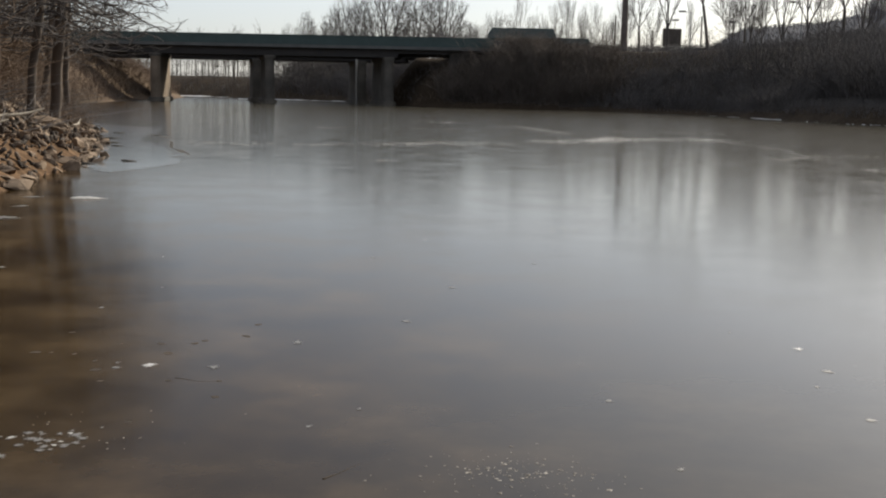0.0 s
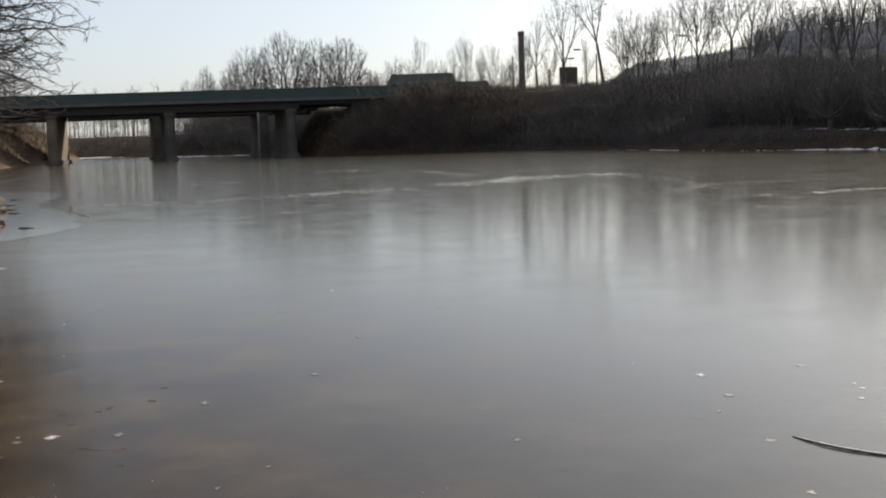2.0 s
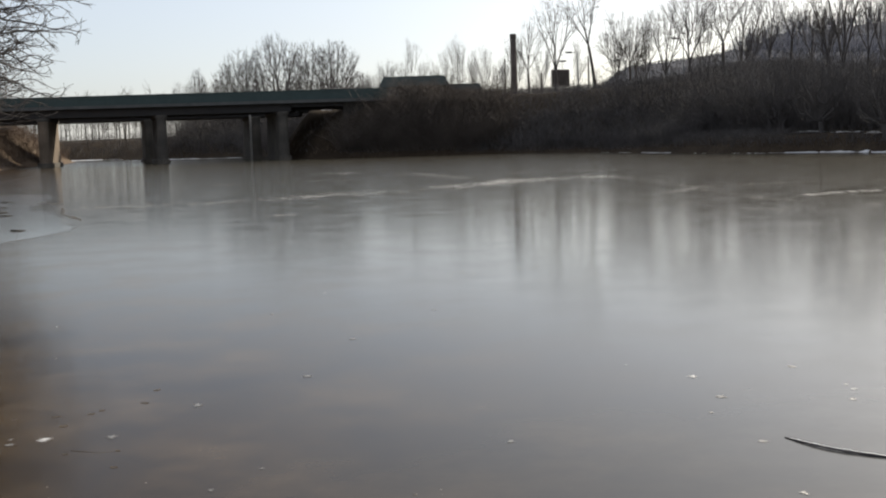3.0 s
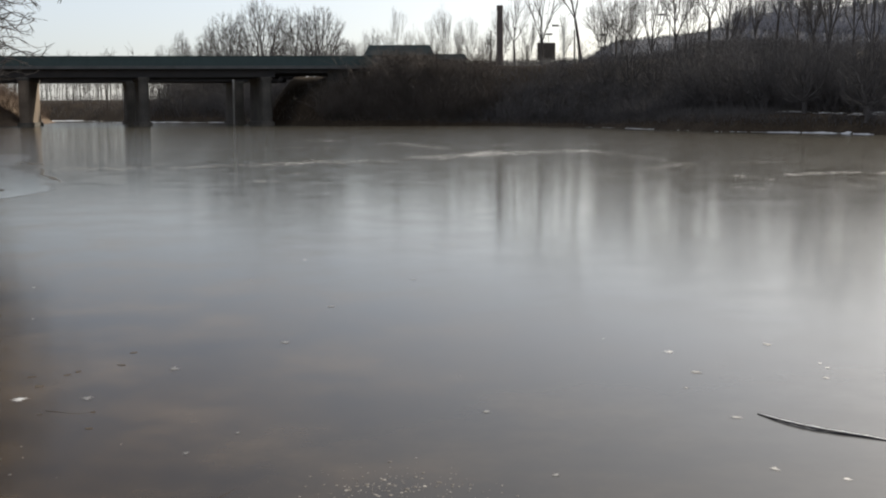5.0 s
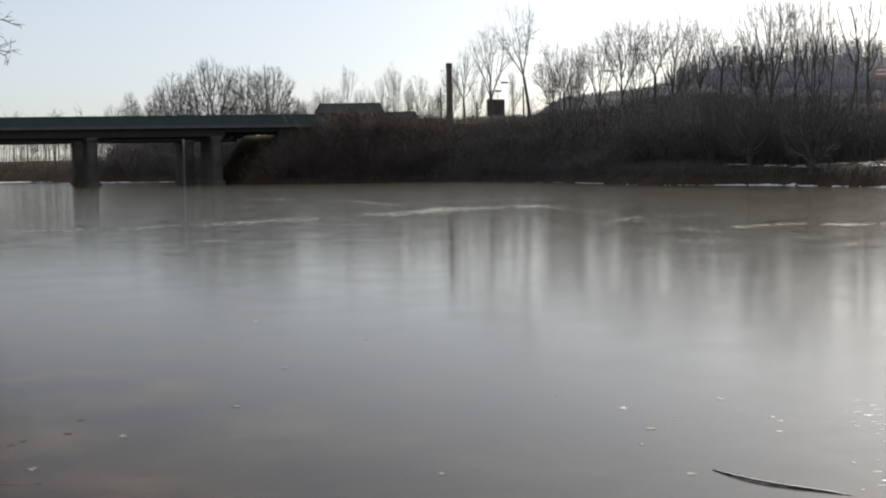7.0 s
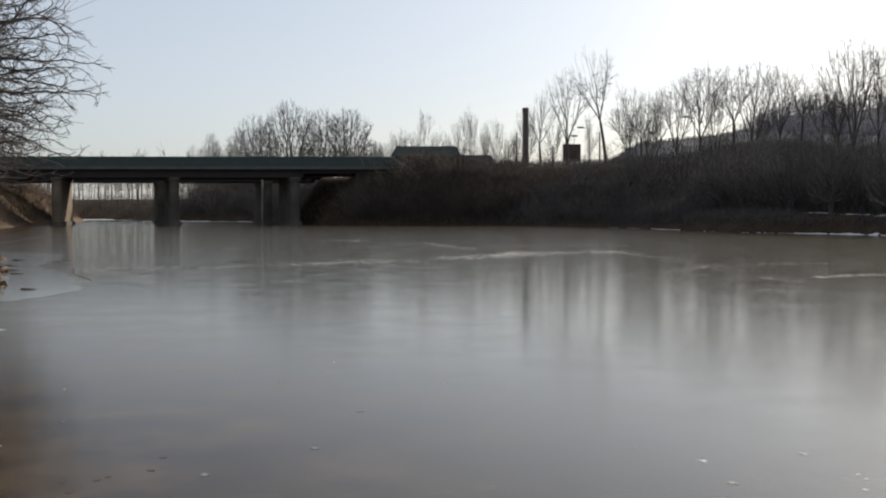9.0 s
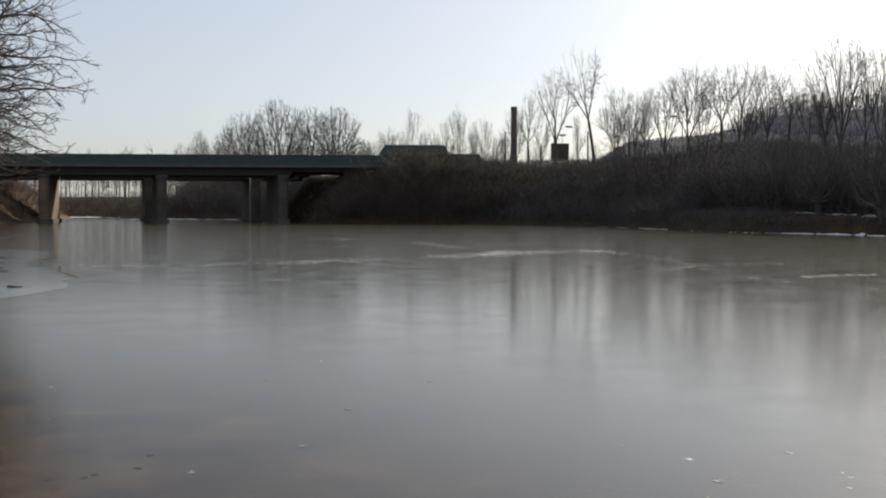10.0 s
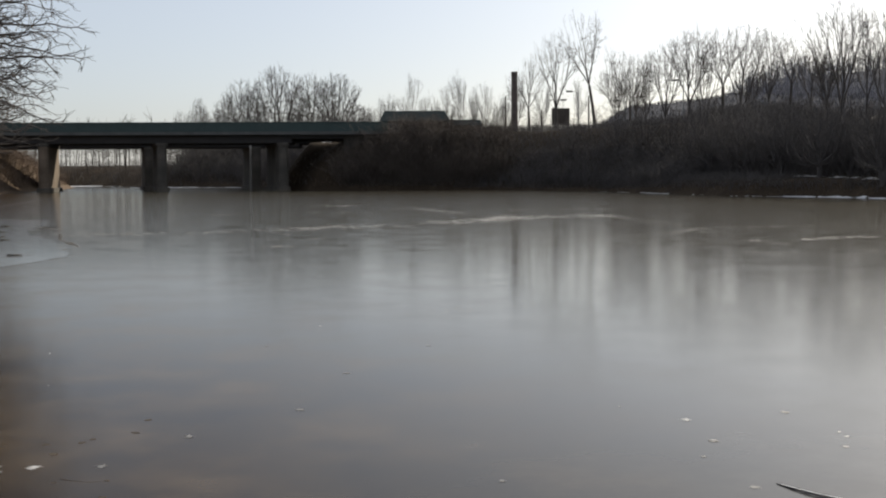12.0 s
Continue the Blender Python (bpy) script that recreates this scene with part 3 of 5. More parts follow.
        return joined([tubes(np.array([p for p, _ in g]), np.array([r for _, r in g]), key[1]) for key, g in groups.items()])

    return mesh_of("trunk", *built(True, 9), bark or BARK, True), mesh_of("crown", *built(False, 5), TWIG, True)


def fanned(seed, form, trunk, count, tip, pipe=2.3, twigs=3.0):
    """A bare tree one unit high whose limbs fan out and fork straight on to the places of its crown: its trunk and crown."""
    rng = np.random.default_rng(seed)
    goals = crown_points(rng, count, form)
    limbs, stem = [], []

    def limb(into, start, way, end, r0, r1):
        f = np.linspace(0, 1, 4)[:, None]
        bend = start + way * np.linalg.norm(end - start) * 0.5 + rng.normal(0, 0.05, 3) * np.linalg.norm(end - start)
        into.append(((1 - f) ** 2 * start + 2 * f * (1 - f) * bend + f ** 2 * end, np.linspace(r0, r1, 4)))
        return unit(end - bend)

    def grow(start, way, ids, radius):
        size = tip * len(ids) ** (1 / pipe)
        if len(ids) == 1:
            end = goals[ids[0]]
            if unit(end - start) @ way < 0.1:
                return
            limb(limbs, start, way, end, size, tip * 0.6)
            for _ in range(rng.poisson(twigs)):
                at = start + (end - start) * rng.uniform(0.25, 1.0)
                to = unit(unit(end - start) + rng.normal(0, 0.45, 3))
                limb(limbs, at, to, at + to * rng.uniform(0.02, 0.065), tip * 0.8, tip * 0.5)
            return
        to = goals[ids].mean(0) - start
        reach = np.linalg.norm(to)
        head = unit(unit(to) + 0.45 * way + rng.normal(0, 0.07, 3))
        end = start + head * reach * rng.uniform(0.22, 0.42)
        ahead = limb(limbs, start, way, end, min(radius, size * 1.1), size)
        toward = goals[ids] - end
        toward /= np.linalg.norm(toward, axis=1, keepdims=True)
        keep = toward @ ahead > -0.1
        ids, toward = ids[keep], toward[keep]
        if len(ids) < 2:
            return
        seeds = toward[rng.choice(len(ids), 3 if len(ids) > 12 and rng.random() < 0.35 else 2, replace=False)]
        for _ in range(4):
            own = (toward @ seeds.T).argmax(1)
            seeds = np.array([unit(toward[own == k].mean(0)) if (own == k).any() else seeds[k] for k in range(len(seeds))])
        for k in range(len(seeds)):
            if (own == k).any():
                grow(end, ahead, ids[own == k], size)

    size = tip * len(goals) ** (1 / pipe)
    fork = np.array([rng.normal(0, 0.01), rng.normal(0, 0.01), trunk])
    ahead = limb(stem, np.array([0, 0, -0.03]), np.array([0, 0, 1.0]), fork, size * 1.35, size)
    turn = np.arctan2(goals[:, 1], goals[:, 0]) + rng.uniform(0, 6)
    lean = np.hypot(goals[:, 0], goals[:, 1]) / (goals[:, 2] - trunk + 0.05)
    sector = np.where(lean < 0.25, 0, 1 + np.floor((turn % 6.2832) / 6.2832 * 4.999)).astype(int)
    for k in range(6):
        ids = np.flatnonzero(sector == k)
        if len(ids):
            grow(fork, unit(ahead + 1.1 * unit(goals[ids].mean(0) - fork)), ids, size)
    built = [tubes(np.array([p for p, _ in g]), np.array([r for _, r in g]), n) for g, n in ((stem, 9), (limbs, 4))]
    return mesh_of("trunk", *built[0], BARK, True), mesh_of("crown", *built[1], TWIG, True)


def forked(seed, height, trunk, angle, levels, twig, stout=1.0, lift=0.04, width=0.0, bark=None, loose=0.85):
    """A bare tree that forks again and again into rising limbs, with side twigs: its trunk and crown."""
    rng = np.random.default_rng(seed)
    limbs = {k: [] for k in range(levels + 1)}

    def limb(depth, start, way, length, radius):
        k = 5 if depth < 3 else 3
        pts, w = [start], way
        for _ in range(k - 1):
            w = unit(w + rng.normal(0, 0.05 if depth == 0 else 0.11, 3) + np.array([0, 0, lift]))
            pts.append(pts[-1] + w * length / (k - 1))
        pts = np.array(pts)
        limbs[depth].append((pts, np.linspace(radius, max(twig * 0.7, radius * 0.72), k)))
        if depth == levels:
            return
        n = 4 if depth == 0 else (3 if rng.random() < 0.36 else 2)
        first = rng.uniform(0, 6.28)
        ref = unit(np.cross(w, rng.normal(0, 1, 3)))
        other = np.cross(w, ref)
        for j in range(n):
            turn = first + j * 6.283 / n + rng.uniform(-0.5, 0.5)
            t = math.radians(angle * (1.25 if depth == 0 else 1.0) * rng.uniform(0.55, 1.3) * (0.4 if j == 0 else 1.0))
            w1 = unit(w * math.cos(t) + (ref * math.cos(turn) + other * math.sin(turn)) * math.sin(t))
            ln = (height * 0.27 if depth == 0 else length * 0.84) * rng.uniform(0.75, 1.15)
            limb(depth + 1, pts[-1], w1, ln, max(twig, radius * (0.6 if depth == 0 else 0.70)))
        if 1 <= depth <= levels - 2:
            for _ in range(3):
                i = rng.integers(1, k)
                side = unit(np.cross(w, rng.normal(0, 1, 3)))
                t = math.radians(rng.uniform(30, 60))
                limb(max(depth + 2, levels - 2), pts[i], unit(w * math.cos(t) + side * math.sin(t)), length * rng.uniform(0.4, 0.65), max(twig, radius * 0.3))

    limb(0, np.array([0, 0, -0.02 * height]), unit(np.array([rng.normal(0, 0.05), rng.normal(0, 0.05), 1])), height * trunk, height * 0.0150 * stout)
    every = np.concatenate([p for k in limbs for p, _ in limbs[k]])
    top, wide = np.percentile(every[:, 2], 97.5), np.percentile(np.hypot(every[:, 0], every[:, 1]), 90)
    scale = np.array([width * height / wide, width * height / wide, 0.94 * height / top]) if width else np.full(3, 0.94 * height / top)
    sides = (9, 6, 5, 4, 3, 3, 3, 3, 3)

    def bundle(level):
        v, f = tubes(np.array([p for p, _ in limbs[level]]), np.array([r for _, r in limbs[level]]), sides[level])
        v = v * scale
        if level:                                        # the crown rounds off towards an egg-shaped outline
            reach = np.array([width or 0.42, width or 0.42, 0.62]) * height * 0.92
            c = v - (0, 0, 0.42 * height)
            far = np.linalg.norm(c / reach, axis=1, keepdims=True)
            far_in = np.where(far > 0.8, 0.8 + (far - 0.8) * loose, far)
            v = c * far_in / np.maximum(far, 1e-6) + (0, 0, 0.42 * height)
        return v, f

    return (mesh_of("trunk", *bundle(0), bark or BARK, True), mesh_of("crown", *joined([bundle(k) for k in range(1, levels + 1)]), TWIG))


def tree(meshes, x, y, top_z, half, natural, label, group="", turn=0.0, lean=(0, 0)):
    """A tree that reaches up to top_z, with a crown half that many metres wide; natural is the crown's own half width."""
    z = float(land(np.array([x]), np.array([y]))[0])
    top = thing("tree", pose(x, y, z, lean[0], lean[1], turn), label, "tree", group)
    tall = top_z - z
    wide = half / natural
    top.scale = (wide, wide, tall)
    put("trunk", meshes[0], top)
    put("crown", meshes[1], top)
    return top


DOME = [fanned(s, "dome", t, 1500, 0.00112, 2.25, 3.4) for s, t in ((11, 0.10), (12, 0.13), (15, 0.08))]
VASE = [forked(21, 1.0, 0.15, 25, 6, 0.0009, 1.2, 0.04, 0.24), forked(23, 1.0, 0.22, 24, 6, 0.0009, 1.2, 0.04, 0.24), forked(25, 1.0, 0.10, 28, 6, 0.0009, 1.3, 0.03, 0.24),
        forked(28, 1.0, 0.06, 26, 6, 0.0009, 1.2, 0.04, 0.24), forked(29, 1.0, 0.18, 28, 6, 0.0009, 1.1, 0.04, 0.24)]
FAN = [fanned(s, "fan", t, 400, 0.00105, 2.05) for s, t in ((51, 0.14), (52, 0.09), (53, 0.18), (54, 0.12))]
OPEN = [fanned(s, "fan", t, n, 0.00115, 1.85, 4.0) for s, t, n in ((55, 0.30, 150), (56, 0.22, 170), (58, 0.36, 130))]
SLIM = [forked(s, 1.0, 0.26, 22, 6, 0.0011, 1.0, 0.06, 0.20) for s in (31, 32, 33)]
TALL = [colonised(s, "tall", 0.50, 700, 0.020, 0.030, tip=0.0009, up=0.10) for s in (36, 37, 38)]
SHRUB = [colonised(s, "shrub", 0.16, 2000, 0.026, 0.031, tip=0.0015, up=0.03, stems=n, twigs=1.8, bark=TWIG) for s, n in ((41, 2), (42, 3), (43, 1))]

for k, (x, y, top_z, half) in enumerate([(-32.4, 230, 24.3, 7.4), (-20.6, 230, 23.0, 6.2), (-38.7, 228, 21.6, 5.6), (-44.0, 236, 18.9, 3.6), (-50.4, 240, 18.8, 3.0), (-55.5, 244, 16.4, 2.6), (-26.5, 240, 23.6, 5.4), (-15.2, 236, 16.6, 1.8)]):
    tree(DOME[k % 3], x, y, top_z + 0.3, half * 1.12, 0.48, "bare round-crowned tree behind the bridge parapet", "trees behind the bridge", k * 67)
for k, (x, y, top_z, half) in enumerate([(-10.6, 225, 17.6, 1.4), (-5.1, 222, 21.3, 2.0), (-2.7, 228, 17.9, 1.3), (0.1, 226, 17.1, 1.0), (2.1, 228, 20.0, 1.5), (4.7, 224, 21.7, 1.8), (7.4, 230, 19.4, 1.3), (9.3, 222, 19.5, 1.7),
                                         (11.5, 226, 16.6, 1.4), (13.3, 222, 17.5, 1.1), (-8.5, 230, 17.4, 1.2), (-12.8, 228, 15.6, 1.0), (15.2, 215, 20.4, 1.6), (25.3, 205, 18.8, 1.4), (19.1, 205, 17.8, 1.4), (33.5, 205, 19.9, 1.4)]):
    tree(SLIM[k % 3], x, y, top_z + 0.6, half * 1.3, 0.20, "thin bare tree beyond the roadside building", "thin trees by the road", k * 50)
FAR_BANK = "tall slender bare tree on the brushy far bank"
for k, (x, y, top_z, half) in enumerate([(14.4, 178, 20.4, 3.0), (17.7, 168, 23.0, 3.4), (25.0, 156, 18.8, 2.8), (27.0, 158, 18.8, 2.6), (28.9, 156, 18.9, 2.8), (30.6, 150, 19.0, 2.8), (32.8, 146, 20.5, 3.5), (35.5, 150, 21.1, 2.6),
                                         (35.8, 142, 20.8, 3.5), (37.4, 138, 19.8, 3.3), (38.3, 130, 18.6, 2.6), (38.8, 124, 17.4, 2.5), (41.0, 124, 16.2, 2.0), (38.9, 112, 16.8, 2.2), (38.9, 108, 18.6, 2.8), (39.6, 104, 17.2, 2.2),
                                         (39.8, 100, 16.8, 2.3), (41.2, 150, 17.6, 2.4), (30.0, 168, 17.9, 2.2)]):
    if k in (0, 1, 3, 8, 11, 15):
        tree(OPEN[k % 3], x, y, top_z + 0.3, half * 1.4, 0.42, "open-branched bare tree on the brushy far bank", "trees on the far bank", k * 83)
    elif k in (5, 6, 9, 10, 12, 14, 16):
        tree(FAN[k % 4], x, y, top_z + 0.3, half * 1.4, 0.42, "spreading bare tree on the brushy far bank", "trees on the far bank", k * 83)
    else:
        tree(VASE[k % 5], x, y, top_z, half * 1.1, 0.25, FAR_BANK, "trees on the far bank", k * 83)
tree(OPEN[2], 21.3, 152, 24.6, 4.6, 0.42, "tall bare tree with a leaning trunk on the far bank", "trees on the far bank", 20, (0, -8))
for k, (x, y, top_z, half) in enumerate([(40.7, 95, 15.5, 1.0), (40.8, 93, 14.2, 0.8), (42.6, 95, 16.4, 1.0), (41.8, 92, 14.5, 0.8), (42.6, 90, 15.1, 1.1), (42.9, 88, 14.4, 1.1), (41.1, 100, 14.7, 1.0), (45.6, 92, 14.0, 0.9)]):
    tree(TALL[k % 3], x, y, top_z + 1.5, half * 1.6, 0.20, "straight bare tree above the snowy ledge", "trees above the ledge", k * 71)
for k, (x, y, tall, half) in enumerate([(31.9, 80.6, 6.4, 2.8), (32.5, 82.2, 6.0, 2.6), (30.2, 89.0, 6.0, 2.6), (29.0, 95.5, 6.4, 3.0), (33.8, 93, 6.2, 2.6), (26.0, 108, 6.6, 2.8), (37.4, 92, 5.2, 2.2), (27.6, 101, 6.4, 2.6), (31.2, 99, 6.8, 2.8),
                                        (26.8, 114, 6.8, 2.6), (24.4, 119, 5.6, 2.4), (35.4, 97, 6.0, 2.4), (22.8, 124, 5.8, 2.4), (21.0, 131, 5.0, 2.2), (16.5, 138, 4.6, 2.2), (28.4, 106, 6.6, 2.6)]):
    z = float(land(np.array([x]), np.array([y]))[0])
    tree(SHRUB[k % 3], x, y, z + tall, half, 0.58, "low dense bare shrub tree at the water's edge", "shrub trees on the far bank", k * 40)


# ---- brush, weeds and woods ----
def scatter(rng, count, x0, x1, y0, y1, keep):
    """Points of a rectangle, drawn until enough of them pass keep(x, y, d)."""
    got = []
    while sum(len(g) for g in got) < count:
        x, y = rng.uniform(x0, x1, count * 2), rng.uniform(y0, y1, count * 2)
        ok = keep(x, y, shore_distance(x, y))
        got.append(np.stack([x[ok], y[ok]], -1))
    xy = np.concatenate(got)[:count]
    return np.column_stack([xy, land(xy[:, 0], xy[:, 1]) - 0.05])


def brush(name, seed, count, area, keep, tall, thick, mat, label, lean=0.35, twigs=3):
    """A thicket of leaning stems with side twigs, as one mesh."""
    rng = np.random.default_rng(seed)
    base = scatter(rng, count, *area, keep)
    h = rng.uniform(*tall, count) * (0.75 + 0.5 * (wave(base[:, 0] * 0.35, base[:, 1] * 0.35) * 0.5 + 0.5))
    way = np.column_stack([rng.normal(0, lean, (count, 2)), np.ones(count)])
    bend = np.column_stack([rng.normal(0, lean * 0.8, (count, 2)), rng.uniform(-0.35, 0.0, count)])
    f = np.array([0.0, 0.5, 1.0])
    pts = base[:, None] + h[:, None, None] * (way[:, None] * f[None, :, None] + bend[:, None] * (f ** 2)[None, :, None])
    rad = rng.uniform(*thick, count)[:, None] * np.array([1.0, 0.7, 0.3])
    pieces = [tubes(pts, rad, 3)]
    for _ in range(twigs):
        g = rng.uniform(0.35, 0.95, count)
        p = base + h[:, None] * (way * g[:, None] + bend * (g ** 2)[:, None])
        q = p + h[:, None] * np.column_stack([rng.normal(0, 0.17, (count, 2)), rng.uniform(0.02, 0.3, count)])
        pieces.append(tubes(np.stack([p, q], 1), rad[:, :1] * np.array([0.5, 0.2]), 3))
    ob = put(name, mesh_of(name, *joined(pieces), mat))
    return tagged(ob, label, "brush", kind="stuff")


def woods(name, seed, count, area, keep, tall, mat, label, thick=0.10, limbs=16):
    """Far bare trees, each a trunk with rising limbs, as one mesh."""
    rng = np.random.default_rng(seed)
    base = scatter(rng, count, *area, keep)
    h = rng.uniform(*tall, count)
    tilt = np.column_stack([rng.normal(0, 0.06, (count, 2)), np.ones(count)])
    f = np.array([0.0, 0.5, 1.0])
    pts = base[:, None] + h[:, None, None] * tilt[:, None] * f[None, :, None]
    size = thick * h / 12
    pieces = [tubes(pts, size[:, None] * np.array([1.0, 0.7, 0.2]), 3)]
    for _ in range(limbs):
        g = rng.uniform(0.3, 0.95, count)
        turn = rng.uniform(0, 2 * np.pi, count)
        p = base + h[:, None] * tilt * g[:, None]
        out = (0.32 - 0.2 * g) * rng.uniform(0.6, 1.3, count)
        q = p + h[:, None] * np.column_stack([np.cos(turn) * out, np.sin(turn) * out, rng.uniform(0.08, 0.26, count)])
        pieces.append(tubes(np.stack([p, q], 1), size[:, None] * np.array([0.45, 0.2]), 3))
    ob = put(name, mesh_of(name, *joined(pieces), mat))
    return tagged(ob, label, "woods", kind="stuff")


brush("bank_brush", 51, 16000, (-16, 48, 86, 172), lambda x, y, d: (d > np.where(y < 106, 9.5, 0.9)) & (d < np.where((x > 6) & (x < 31) & (y > 106), 6.0, 22)) & (np.hypot(x - 44.9, y - 89.3) > 2.6) & ~((y > 147) & (x < -14 - 0.1 * (y - 147))) & ~((x < 9) & (y > 143)),
      (0.8, 2.1), (0.012, 0.035), BRUSH, "dense dark leafless brush covering the far river bank")
brush("crest_brush", 46, 6500, (5, 34, 106, 178), lambda x, y, d: (d > 5.0) & (d < 22) & (x < 31), (0.5, 1.2), (0.010, 0.03), BRUSH, "low dead brush along the crest of the far bank")
brush("ledge_brush", 52, 2600, (20, 60, 60, 112), lambda x, y, d: (d > 9.0) & (d < 26) & (np.hypot(x - 44.9, y - 89.3) > 2.6), (1.0, 2.6), (0.010, 0.030), BRUSH, "leafless brush above the snowy ledge")
brush("verge_brush", 69, 5200, (-14, 9, 141, 162), lambda x, y, d: (d > 0.6) & (y > 143) & ~((y > 148.4 + 0.07 * (x + 37)) & (y < 181)), (2.0, 4.4), (0.010, 0.03), DRY_BRUSH, "grey-brown dead brush on the approach bank below the building")
brush("field_brush", 67, 3000, (26, 120, 96, 240), lambda x, y, d: (d > 22) & (np.degrees(np.arctan2(x, y)) > 15), (1.0, 2.2), (0.02, 0.05), BRUSH, "dead brush behind the far bank")
brush("bridge_end_brush", 68, 900, (-24, -11, 149, 186), lambda x, y, d: (d > 0.4) & (np.abs(y - 165) > 4.5), (0.4, 1.0), (0.010, 0.025), BRUSH, "low dead weeds on the slope under the bridge end")
brush("shore_scrub", 53, 6000, (-12, 48, 60, 149), lambda x, y, d: (d > 0.3) & (d < np.where(y > 104, 2.4, np.where(y < 90, 1.3, 3.2))) & (x > -0.4 * (y - 104)), (0.25, 0.85), (0.008, 0.02), BRUSH, "sparse dead scrub along the far waterline")
brush("far_left_brush", 54, 11000, (-100, -45, 100, 235), lambda x, y, d: (d > 0.8) & (d < 26), (0.8, 2.6), (0.012, 0.035), STRAW, "tan dead brush on the bank beyond the pier")
brush("upstream_brush", 55, 8500, (-60, -12, 185, 300), lambda x, y, d: (d > 0.8) & (d < 22) & (y > 188), (2.2, 5.4), (0.015, 0.04), BRUSH, "dark brush along the upstream bank")
brush("bend_brush", 57, 2500, (-150, -60, 235, 300), lambda x, y, d: (d > 0.8) & (d < 22), (1.0, 2.4), (0.015, 0.04), BRUSH, "low brush at the upstream bend")
brush("abutment_brush", 58, 3600, (-24, 2, 143, 152), lambda x, y, d: (d > 0.3) & (y < 148.6), (1.5, 3.4), (0.012, 0.035), DRY_BRUSH, "tall dead brush in front of the bridge abutment")
brush("bank_debris", 59, 380, (-20, -8, 15.5, 46), lambda x, y, d: (d > 1.0) & (d < 3.8), (0.3, 0.9), (0.005, 0.014), BRUSH, "tangle of dead sticks among the bank stones", lean=1.6, twigs=2)
brush("near_left_brush", 56, 2200, (-40, -9, 17, 85), lambda x, y, d: (d > 1.6) & (d < 12), (0.4, 1.5), (0.004, 0.012), STRAW, "tan dry weeds on the near wooded bank", lean=0.7, twigs=5)
brush("near_deadfall", 47, 420, (-22, -9.5, 15, 48), lambda x, y, d: (d > 2.6) & (d < 8.0), (0.7, 1.7), (0.010, 0.032), BROWN_BRUSH, "dead branches and fallen saplings tangled on the near bank", lean=0.75, twigs=6)
brush("left_scrub", 50, 4500, (-66, -13, 34, 150), lambda x, y, d: (d > 0.15) & (d < 3.0), (0.3, 0.9), (0.006, 0.018), STRAW, "tan dead scrub down to the left waterline")
brush("shore_thicket", 45, 2600, (22, 40, 84, 114), lambda x, y, d: (d > 4.0) & (d < 12.5) & (np.hypot(x - 44.9, y - 89.3) > 3.5), (2.6, 5.6), (0.010, 0.030), BRUSH, "tall dark leafless thicket behind the shore trees", lean=0.28, twigs=5)
brush("terrace_brush", 49, 3500, (38, 78, 98, 138), lambda x, y, d: (d > 18) & (np.degrees(np.arctan2(x, y)) > 17), (0.5, 1.3), (0.010, 0.025), BRUSH, "low dead brush on the terrace above the ledge")
woods("hillside_woods", 61, 5000, (60, 420, 330, 680), lambda x, y, d: (np.degrees(np.arctan2(x, y)) > 13) & (np.hypot(x, y) > 430) & (np.hypot(x, y) < 680), (6, 10.5), HAZED_WOOD, "leafless woods covering the hillside, blue-grey haze in their colour", 0.17, 8)
brush("hill_grass", 48, 9000, (25, 190, 215, 350), lambda x, y, d: (np.abs(np.degrees(np.arctan2(x, y)) - 17.0) < 10.5) & (np.hypot(x, y) > 225) & (np.hypot(x, y) < 342), (0.5, 1.1), (0.04, 0.10), HAZED_GRASS, "dry grass on the bare hill, greyed blue for haze")
brush("hillside_brush", 60, 6000, (50, 240, 215, 400), lambda x, y, d: (np.degrees(np.arctan2(x, y)) > 15.5) & (np.hypot(x, y) > 240) & (np.hypot(x, y) < 400), (2.5, 6.5), (0.05, 0.11), HAZED_WOOD, "scrub on the lower hillside, paled blue-grey for haze")
woods("bank_top_woods", 62, 110, (14, 110, 88, 235), lambda x, y, d: (d > 13) & (x > 12) & (np.degrees(np.arctan2(x, y)) > 5 + 7 * (y > 150)), (4, 8), BARK, "young leafless trees crowding the top of the far bank", 0.055, 22)
woods("roadside_saplings", 65, 130, (0, 36, 186, 216), lambda x, y, d: np.abs(np.degrees(np.arctan2(x, y)) - 4.5) < 4.5, (2.5, 7.0), BARK, "thin bare saplings along the road above the bank", 0.06, 16)
woods("upstream_woods", 63, 640, (-190, -14, 235, 360), lambda x, y, d: (d > 4) & (d < 70) & (y > 225), (6, 12), BARK, "leafless trees along the upstream river bend", 0.10, 16)
woods("left_bank_woods", 64, 160, (-130, -58, 90, 250), lambda x, y, d: (d > 9) & (d < 60), (6, 12), BARK, "leafless trees behind the left end of the bridge", 0.10, 18)

# ---- near wooded bank ----
NEAR = [colonised(s, "spread", 0.66, n, 0.014, 0.017, 0.16, tip=0.00066, up=0.0, twigs=1.9, bark=NEAR_BARK, back_pull=0.50, jitter=0.20, pipe=2.75) for s, n in ((71, 6500), (72, 1800), (73, 1800))]
